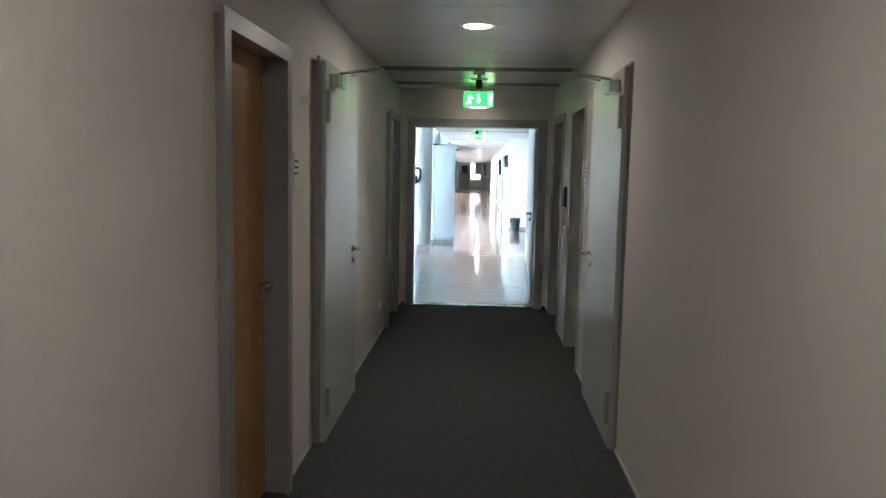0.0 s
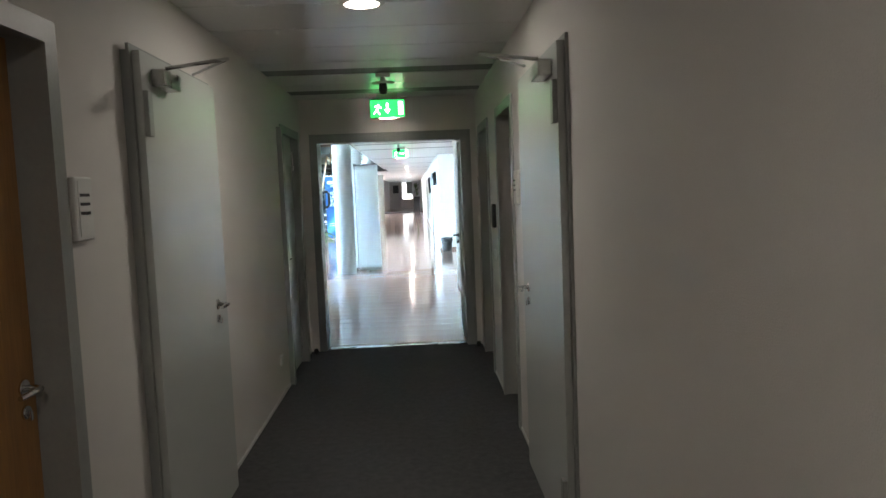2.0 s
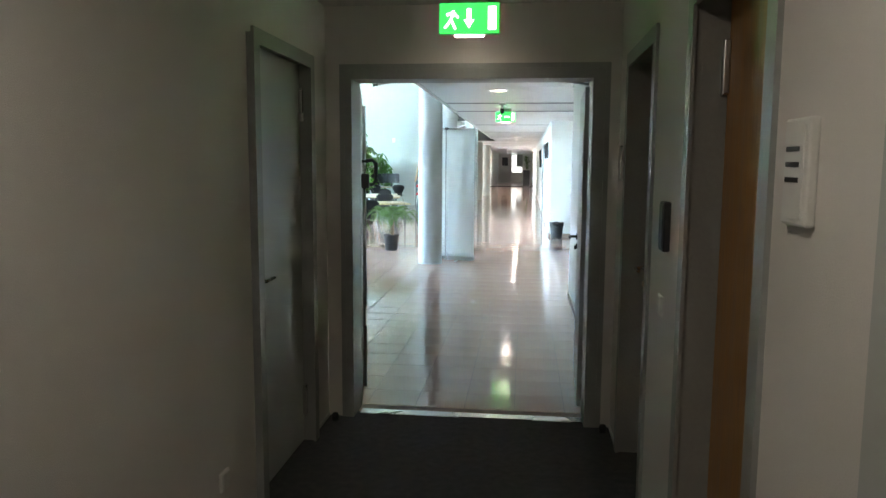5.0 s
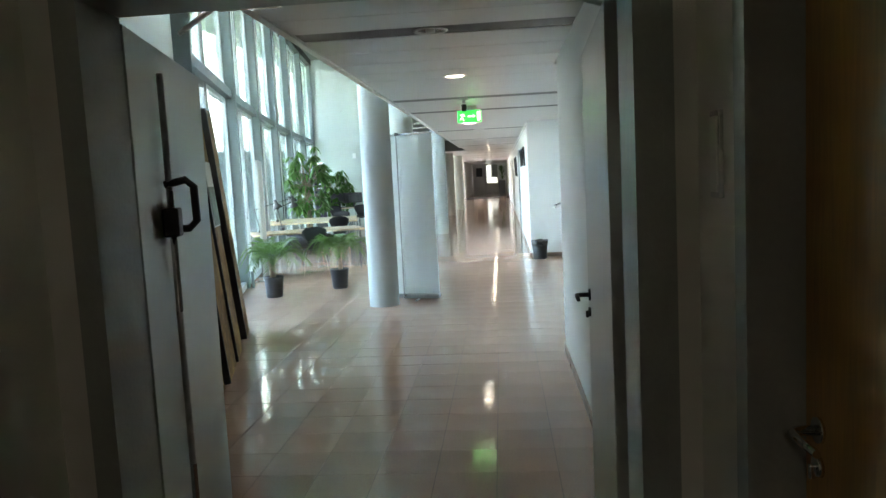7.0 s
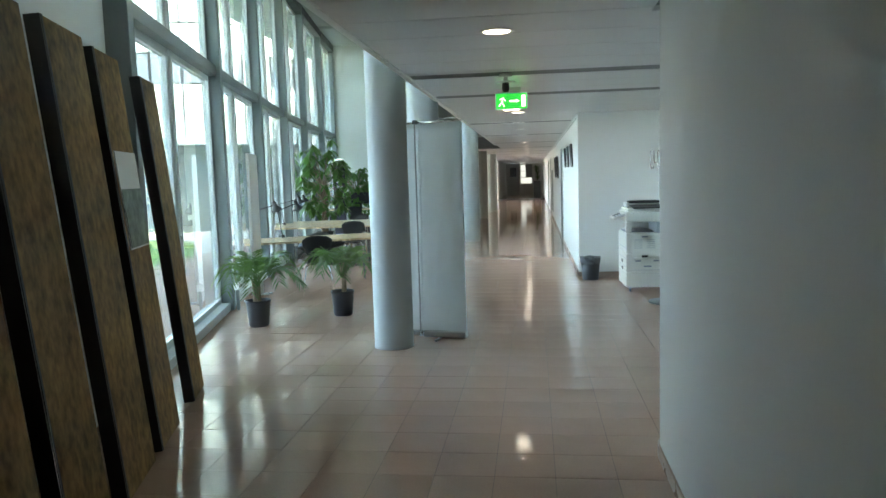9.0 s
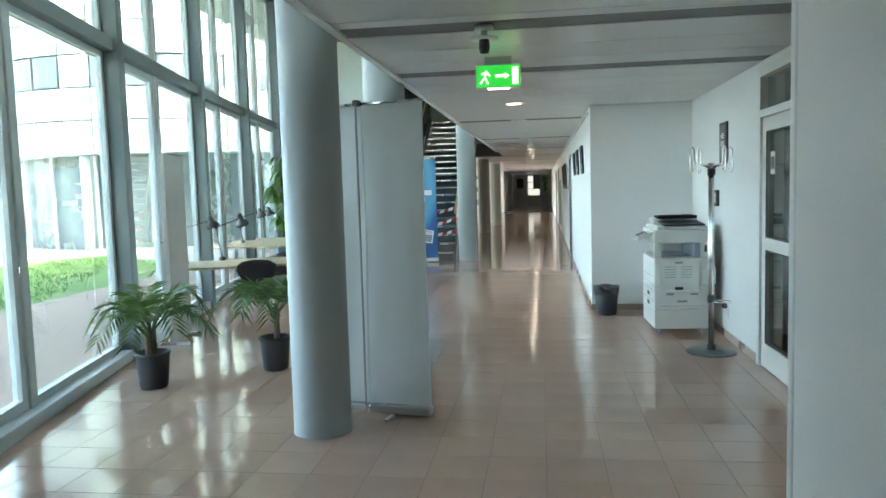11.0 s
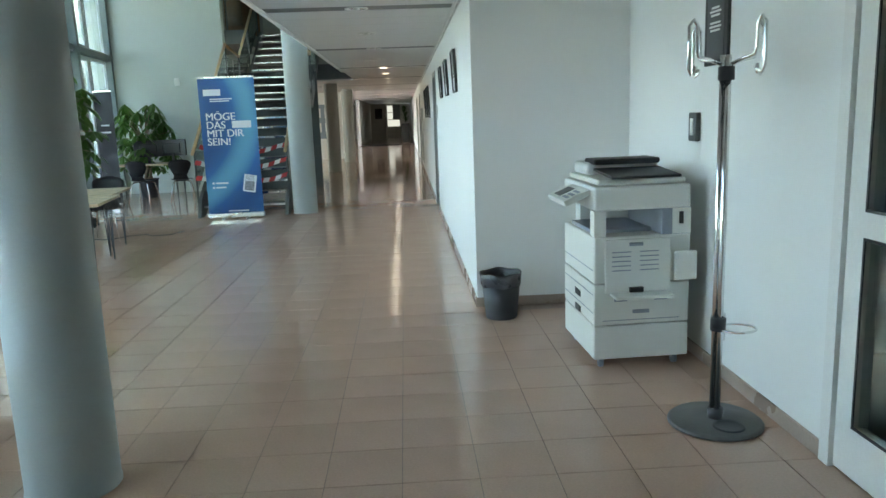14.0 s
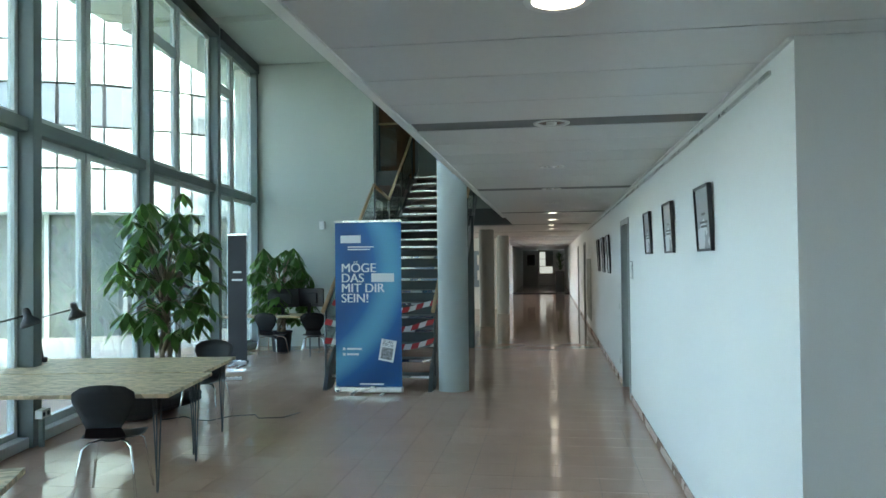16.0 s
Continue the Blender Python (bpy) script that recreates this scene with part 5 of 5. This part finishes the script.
# bypass side: cover with vents, folded tray
cov = part("side_cover", B((X0 + 0.06, Y0 - 0.018, 0.47), (X1 - 0.12, Y0 - 0.001, 0.785), 0.006), COPIER, cp)
for i in range(5):
    for xx in (X0 + 0.10, X0 + 0.265):
        part("vent", B((xx, Y0 - 0.0205, 0.60 + 0.027 * i), (xx + 0.11, Y0 - 0.0175, 0.606 + 0.027 * i)), COPIER_GREY, cov)
part("latch", B((X0 + 0.20, Y0 - 0.03, 0.745), (X0 + 0.28, Y0 - 0.018, 0.765), 0.003), COPIER_GREY, cov)
tray = part("bypass_tray", B((X0 + 0.09, Y0 - 0.13, 0.455), (X1 - 0.14, Y0 - 0.001, 0.475), 0.006), COPIER, cp, "folded-out paper tray", pose(0, 0, 0, 0))
part("tray_stop", B((X0 + 0.20, Y0 - 0.045, 0.476), (X0 + 0.28, Y0 - 0.02, 0.505), 0.003), BLACK, tray)
part("hinge_handle", B((X1 - 0.10, Y0 - 0.03, 0.53), (X1 + 0.035, Y0 - 0.001, 0.70), 0.012), COPIER, cp, "side door grip")
for xx in (X0 + 0.12, X0 + 0.36):
    part("recess_grip", B((xx, Y0 - 0.003, 0.415), (xx + 0.075, Y0 + 0.0, 0.437)), COPIER_GREY, cp)
part("recess_grip", B((X0 + 0.23, Y0 - 0.003, 0.34), (X0 + 0.33, Y0 + 0.0, 0.362)), COPIER_GREY, cp)
part("seam", B((X0 + 0.05, Y0 - 0.0025, 0.30), (X1 - 0.06, Y0, 0.304)), COPIER_GREY, cp)
for z in (0.40, 0.30):
    part("drawer_grip", B((X0 - 0.003, -0.06, z - 0.02), (X0 + 0.0, 0.06, z + 0.02)), BLACK, cp, "black drawer grip")
for z in (0.345, 0.455, 0.60):
    part("seam", B((X0 - 0.002, Y0 + 0.02, z), (X0, Y1 - 0.02, z + 0.004)), COPIER_GREY, cp)
part("power_slot", B((X1 - 0.07, Y0 - 0.003, 0.86), (X1 - 0.045, Y0, 0.93)), BLACK, cp)
for xx in (X0 + 0.06, X1 - 0.06):
    for yy in (Y0 + 0.07, Y1 - 0.07):
        w = part("castor", T([(xx - 0.012, yy, 0.03), (xx + 0.012, yy, 0.03)], 0.03, 16), COPIER_GREY, cp)
        part("fork", B((xx - 0.018, yy - 0.012, 0.035), (xx + 0.018, yy + 0.012, 0.066)), STEEL, w)

# coat rack
ra = thing("coat_rack", "chrome coat stand with loop hooks and a round base", "coat rack", pose(1.80, 19.36, 0))
part("base", Lt([(0, 0), (0.21, 0), (0.222, 0.006), (0.222, 0.016), (0.21, 0.026), (0.06, 0.032), (0, 0.032)], 48), surface("dark_grey_cast_base", (0.11, 0.11, 0.105), 0.4, var=0.1), ra, "round dark grey base plate")
part("drip_dish", Lt([(0.075, 0.030), (0.072, 0.036), (0.06, 0.033), (0, 0.0325)], 28), DARK_METAL, ra, "dark drip dish", pose(0.02, -0.11, 0))
for k in range(3):
    a = k * 2.094 + 0.5
    part("pole", T([(0.017 * math.cos(a), 0.017 * math.sin(a), 0.03), (0.017 * math.cos(a), 0.017 * math.sin(a), 1.74)], 0.012, 12), CHROME, ra)
for z in (0.05, 0.50, 1.66):
    part("collar", Lt([(0.0, z - 0.03), (0.036, z - 0.03), (0.036, z + 0.03), (0.0, z + 0.03)], 20), BLACK, ra, "black collar")
part("umbrella_ring", T([(0.085 + 0.085 * math.cos(a), -0.02 + 0.075 * math.sin(a), 0.48) for a in [i * 0.3927 for i in range(16)]], 0.006, 8, True), CHROME, ra)
for k in range(4):
    a = k * 1.5708 + 0.35
    c, s = math.cos(a), math.sin(a)
    prof = [(0.03, 1.70), (0.10, 1.72), (0.16, 1.73), (0.17, 1.76), (0.17, 1.86), (0.19, 1.885), (0.215, 1.86), (0.215, 1.68), (0.20, 1.655), (0.18, 1.665), (0.175, 1.69)]
    part("hook", T([(c * r, s * r, z) for r, z in prof], 0.0075, 8), CHROME, ra, "bent chrome loop hook")

wall_plate("framed_notice", "dark framed notice hung on the niche wall", "notice", on_right(20.15, 1.95, NX), (0.30, 0.42, 0.018), BLACK, surface("charcoal_print", (0.07, 0.07, 0.075), 0.4, var=0.1))
fn = [o for o in bpy.data.objects if o.name.startswith("framed_notice")][0]
for k, (w, z) in enumerate(((0.10, 0.09), (0.14, 0.07), (0.11, 0.05), (0.13, 0.01), (0.15, -0.01), (0.12, -0.03))):
    part("print_bar", B((-w / 2, -0.0235, z), (w / 2, -0.0212, z + 0.011)), PAPER, fn)
al = wall_plate("wall_control", "dark grey control box with a white dial", "control", on_right(20.42, 1.40, NX), (0.12, 0.17, 0.03), DARK_METAL)
part("dial", B((-0.02, -0.036, -0.05), (0.02, -0.0305, 0.05)), PAPER, al)
sk = wall_plate("wall_socket", "white wall socket with a black plug by the copier", "socket", on_right(19.98, 0.30, NX), (0.08, 0.16, 0.014), WHITE_PL)
part("plug", B((-0.025, -0.06, 0.01), (0.025, -0.0145, 0.06), 0.008), BLACK, sk)

# ---- far end of the hall ----
cab = thing("display_cabinet", "white cabinet door panel with a dark poster", "cabinet", pose(-1.42, 68.0, 0))
part("body", B((-0.52, -0.2, 0.0), (0.52, 0.2, 2.4), 0.01), WHITE_PL, cab)
part("poster", B((-0.22, -0.206, 1.45), (0.28, -0.201, 2.15)), DARK_METAL, cab)
fw = thing("window_far", "bright window at the far end of the hall", "window", pose(-0.42, FAR_Y, 0), "", "structure")
part("frame", B((-0.50, -0.05, 0.80), (0.50, -0.0, 2.45)), FRAME_GREY, fw)
for k in range(3):
    part("pane", B((-0.46, -0.06, 0.85 + 0.53 * k), (0.46 if k == 0 else -0.05, -0.051, 1.34 + 0.53 * k)), glow("daylight_pane_%d" % k, (0.85, 0.95, 1.0), 0.02), fw)
pl = thing("potted_yucca", "tall dark potted plant beside the wall", "potted plant", pose(0.42, 60.6, 0))
part("pot", B((-0.25, -0.25, 0), (0.25, 0.25, 1.15), 0.02), DARK_METAL, pl)
bm = bmesh.new()
rnd = random.Random(4)
for k in range(90):
    a, z = rnd.uniform(0, 6.28), rnd.uniform(1.15, 2.0)
    d = Vector((math.cos(a), math.sin(a), rnd.uniform(0.2, 1.3))).normalized()
    p = Vector((0, 0, z))
    w = Vector((-math.sin(a), math.cos(a), 0)) * 0.025
    bm.faces.new([bm.verts.new(q) for q in (p - w, p + d * 0.25 - w, p + d * 0.55 - Vector((0, 0, 0.08)), p + d * 0.25 + w, p + w)])
tagged(part("leaves", bm, LEAF_B, pl), kind="stuff")
nb = thing("notice_board", "blue-grey notice board with pinned sheets", "notice board", pose(-2.9, 44.98, 1.5))
part("board", B((-0.9, -0.03, -0.7), (0.7, 0.0, 0.6), 0.004), surface("blue_grey_board", (0.24, 0.30, 0.36), 0.6), nb)
for i in range(3):
    for j in range(2):
        part("sheet", B((-0.7 + 0.45 * i, -0.034, -0.45 + 0.55 * j), (-0.4 + 0.45 * i, -0.0305, -0.1 + 0.55 * j)), PAPER, nb)
bar = thing("floor_barrier", "low dark metal threshold bar across the far hall", "barrier", pose(-0.7, 57.6, 0))
part("rail", B((-1.4, -0.03, 0.0), (1.57, 0.03, 0.05), 0.01), DARK_METAL, bar)

# ---- outside ----
GRASS = surface("lawn_grass", (0.07, 0.15, 0.03), 0.9, var=0.35, scale=1.2, fine=60, bump=0.8)
PAVE = surface("grey_cobble_paving", (0.30, 0.31, 0.31), 0.8, var=0.25, scale=1.5, fine=25, bump=0.6)
bm = bmesh.new()
pts = [(-6.6 - 0.9 * 0, 21.0), (-9.5, 21.5), (-14.5, 27.5), (-12.6, 32.5), (-9.8, 30.5), (-7.6, 26.0)]
f = bm.faces.new([bm.verts.new((x, y, -0.10)) for x, y in pts])
r = bmesh.ops.extrude_face_region(bm, geom=[f])
for v in r["geom"]:
    if isinstance(v, bmesh.types.BMVert):
        v.co.z = -0.16
struct("ground_lawn", bm, GRASS, "mown green lawn outside the windows")
bm = bmesh.new()
rnd = random.Random(2)
for k in range(7000):
    x, y = rnd.uniform(-14, -7), rnd.uniform(21.3, 32)
    # keep the blades inside the lawn's middle
    if x > -7.2 - 0.42 * (y - 21) + 0.3 or y < 21.4 + (-9.5 - x) * 1.25 or y > 31.5:
        continue
    h, a = rnd.uniform(0.04, 0.09), rnd.uniform(0, 6.28)
    c, s = math.cos(a) * 0.012, math.sin(a) * 0.012
    bm.faces.new([bm.verts.new(q) for q in ((x - c, y - s, -0.10), (x + c, y + s, -0.10), (x + s * 3, y + c * 3, -0.10 + h))])
tagged(part("grass", bm, GRASS), "short green grass blades of the lawn", "grass", "", "stuff")
struct("road", B((-120, 52, -0.16), (-22, 62, -0.14)), surface("asphalt", (0.06, 0.06, 0.062), 0.9, var=0.2, fine=80, bump=0.4), "grey asphalt road beyond the lawn")
bm = bmesh.new()
rnd = random.Random(7)
for ix in range(46):
    for iy in range(70):
        x, y = -6.9 - 0.16 * ix - (0.08 if iy % 2 else 0), 15.0 + 0.16 * iy + 0.4 * 0
        if x > fx(max(y, 15)) - 0.45 or x < fx(max(y, 15)) - 4.5:
            continue
        z = -0.13 + rnd.uniform(-0.006, 0.006)
        box(bm, (x - 0.072, y - 0.072, -0.17), (x + 0.072, y + 0.072, z))
tagged(struct("pavement", bm, PAVE, "grey cobbled strip along the glass front"), kind="structure")

# round office building across the yard
BX, BY, BR = -14.7, 41.4, 6.8
CLAD = surface("white_green_metal_cladding", (0.38, 0.46, 0.47), 0.6, var=0.05, scale=0.5, fine=30, per=0.04)
ob_ = thing("office_building", "round office building clad in pale metal panels", "building", pose(BX, BY, -0.16))
NSEG, ROWH = 40, 1.06
core = part("core_wall", Lt([(BR - 0.12, 3.2), (BR - 0.12, 11.4), (0, 11.4)], 40), DARK_METAL, ob_)
part("roof", Lt([(BR + 0.1, 11.4), (BR + 0.1, 11.7), (0, 11.8)], 40), CLAD, ob_)
part("soffit", Lt([(0, 3.2), (BR + 0.02, 3.2), (BR + 0.02, 3.24), (0, 3.24)], 40), CLAD, ob_)
part("ground_floor_wall", Lt([(BR - 1.0, 0.0), (BR - 1.0, 3.2)], 40), surface("dark_shopfront", (0.12, 0.15, 0.15), 0.25, var=0.2, scale=0.7), ob_)
WGL, _, _b = nodes("office_window", 0.08)
_b.inputs["Base Color"].default_value = (0.09, 0.11, 0.13, 1)


def seg_mesh(name, a, h, d, material):
    bm = bmesh.new()
    n = 3
    v = []
    for i in range(n + 1):
        t_ = -a / 2 + a * i / n
        for r_ in (BR - d, BR):
            for z_ in (0, h):
                v.append(bm.verts.new((r_ * math.cos(t_), r_ * math.sin(t_), z_)))
    for i in range(n):
        p, q = v[4 * i:4 * i + 4], v[4 * i + 4:4 * i + 8]
        bm.faces.new((p[2], q[2], q[3], p[3]))
        bm.faces.new((p[3], q[3], q[1], p[1]))
        bm.faces.new((p[0], q[0], q[2], p[2]))
    for p in (v[:4], v[-4:]):
        bm.faces.new((p[0], p[2], p[3], p[1]))
    bmesh.ops.recalc_face_normals(bm, faces=bm.faces)
    me = bpy.data.meshes.new(name)
    bm.to_mesh(me)
    bm.free()
    me.materials.append(material)
    return me


SA = 2 * math.pi / NSEG
PM = seg_mesh("cladding_panel", SA - 0.008, ROWH - 0.05, 0.06, CLAD)
WM = seg_mesh("window", SA - 0.014, ROWH - 0.06, 0.02, WGL)
for i in range(NSEG):
    ang = SA * i
    if not (-2.6 < math.atan2(math.sin(ang), math.cos(ang)) < 1.2):
        continue
    for j in range(8):
        win = j in (2, 5) and i % 5 != 0
        o = new("window" if win else "cladding_panel", WM if win else PM)
        o.parent = ob_
        o.matrix_basis = pose(0, 0, 3.24 + ROWH * j + 0.012, 0, 0, math.degrees(ang))
    if i % 2 == 0:
        r_ = BR - 0.93
        o = part("shopfront_post", B((r_, -0.05, 0), (r_ + 0.08, 0.05, 3.19)), SASH, ob_, "", pose(0, 0, 0, 0, 0, math.degrees(ang)))
    if i % 6 == 0:
        part("support_column", T([((BR - 0.3) * math.cos(ang), (BR - 0.3) * math.sin(ang), 0), ((BR - 0.3) * math.cos(ang), (BR - 0.3) * math.sin(ang), 3.2)], 0.16, 16), CLAD, ob_)


def garden_tree(x, y, h, seed, n=1500):
    rnd = random.Random(seed)
    t = thing("tree", "leafy green deciduous tree across the yard", "tree", pose(x, y, -0.16), "trees outside")
    part("trunk", T([(0, 0, 0), (0.05, 0.02, h * 0.3), (0, 0.1, h * 0.6)], [0.16, 0.12, 0.06], 10), BARK, t)
    tips = []
    limbs = bmesh.new()
    for k in range(12):
        a, u = k * 2.4, rnd.uniform(0.35, 1.0)
        e = Vector((math.cos(a) * h * 0.27 * rnd.uniform(0.5, 1.1), math.sin(a) * h * 0.27 * rnd.uniform(0.5, 1.1), h * (0.38 + 0.58 * u)))
        tube(limbs, [(0, 0, h * 0.28 + 0.25 * h * u), e * 0.6 + Vector((0, 0, h * 0.2)), e], [0.05, 0.035, 0.012], 6)
        tips.append(e)
    part("limbs", limbs, BARK, t)
    bm = bmesh.new()
    for k in range(n):
        c = rnd.choice(tips)
        p = c + Vector((rnd.gauss(0, 1), rnd.gauss(0, 1), rnd.gauss(0, 0.8))) * h * 0.085
        d = Vector((rnd.gauss(0, 1), rnd.gauss(0, 1), rnd.gauss(0, 1))).normalized()
        w = d.orthogonal().normalized()
        s = rnd.uniform(0.10, 0.20)
        bm.faces.new([bm.verts.new(q) for q in (p, p + d * s * 0.5 + w * s * 0.35, p + d * s, p + d * s * 0.5 - w * s * 0.35)])
    tagged(part("crown", bm, leaf_material("tree_leaf_%d" % seed, (0.09, 0.16, 0.04)), t), kind="stuff")


for k, (x, y, h) in enumerate(((-24, 44, 6.5), (-28, 48, 7), (-33, 52, 7.5), (-21, 31, 6), (-30, 40, 7), (-38, 60, 8), (-27, 57, 7), (-17, 56, 8))):
    garden_tree(x, y, h, k + 20)


def car(x, y, rot, paint, label):
    t = thing("car", label, "car", pose(x, y, -0.14, 0, 0, rot), "parked cars")
    bm = bmesh.new()
    prism(bm, [(-2.0, 0.35), (-2.05, 0.7), (-1.9, 0.9), (-1.5, 0.95), (-0.9, 1.4), (0.6, 1.42), (1.2, 0.98), (1.95, 0.82), (2.05, 0.55), (2.0, 0.3)], -0.85, 0.85)
    bmesh.ops.bevel(bm, geom=bm.edges[:], offset=0.06, segments=2, affect="EDGES")
    part("body", bm, paint, t)
    for s in (-1, 1):
        part("side_window", prism(bmesh.new(), [(-1.35, 0.98), (-0.85, 1.33), (0.55, 1.34), (1.0, 1.0)], s * 0.855, s * 0.865), WGL, t)
        for xx in (-1.25, 1.3):
            w = part("wheel", T([(xx, s * 0.70, 0.31), (xx, s * 0.88, 0.31)], 0.31, 20), BLACK, t)
            part("rim", T([(xx, s * 0.88, 0.31), (xx, s * 0.89, 0.31)], 0.19, 16), STEEL, w)
        part("headlight", B((1.92, s * 0.55 - 0.15, 0.6), (2.06, s * 0.55 + 0.15, 0.72), 0.02), WHITE_PL, t)


car(-31, 54, 15, surface("red_car_paint", (0.45, 0.03, 0.03), 0.25, var=0.03, coat=0.6), "red car parked along the road")
car(-38, 55, 15, surface("silver_car_paint", (0.5, 0.5, 0.5), 0.25, 0.6, var=0.03, coat=0.6), "silver car parked along the road")

# ---- floor tiles, last ----
PITCH, JX, JY = 0.33, -0.05, 14.0
struct("floor_hall", B((-7.5, DOOR_Y + 0.1, -0.14), (NX + 0.2, FAR_Y + 0.2, -0.004)), GROUT, "beige-pink glazed ceramic tile floor with thin joints")
hall_floor = bpy.data.objects["floor_hall"]


def tile_mesh():
    bm = bmesh.new()
    h = PITCH / 2 - 0.002
    box(bm, (-h, -h, -0.006), (h, h, 0))
    top = [f for f in bm.faces if f.normal.z > 0.5 or all(abs(v.co.z) < 1e-6 for v in f.verts)]
    bmesh.ops.inset_region(bm, faces=top, thickness=0.0025, depth=0.0)
    for v in bm.verts:
        if abs(v.co.z) < 1e-6 and max(abs(v.co.x), abs(v.co.y)) > h - 0.001:
            v.co.z = -0.0012
    me = bpy.data.meshes.new("tile")
    bmesh.ops.recalc_face_normals(bm, faces=bm.faces)
    bm.to_mesh(me)
    bm.free()
    me.materials.append(TILE)
    return me


TM = tile_mesh()
rest = bmesh.new()
for iy in range(-13, 178):
    y = JY + (iy + 0.5) * PITCH
    if y > FAR_Y - 0.1:
        break
    for ix in range(-22, 8):
        x = JX + (ix + 0.5) * PITCH
        left = fx(y) - 0.05 if y < END_Y else -6.2
        right = NX if NY0 < y < NY1 else RX
        if x < left or x > right + 0.12 or y < DOOR_Y + 0.13:
            continue
        if -1.4 < x < RX + 0.2 and 10.1 < y < 24.5 and y < 24.3:
            ob = new("tile", TM)
            ob.parent = hall_floor
            ob.location = (x, y, 0.0004 * math.sin(ix * 12.9 + iy * 7.7))
        else:
            h = PITCH / 2 - 0.002
            box(rest, (x - h, y - h, -0.006), (x + h, y + h, 0.0003 * math.sin(ix * 12.9 + iy * 7.7)))
ob = part("tiles", rest, TILE, hall_floor)
tagged(ob, kind="stuff")
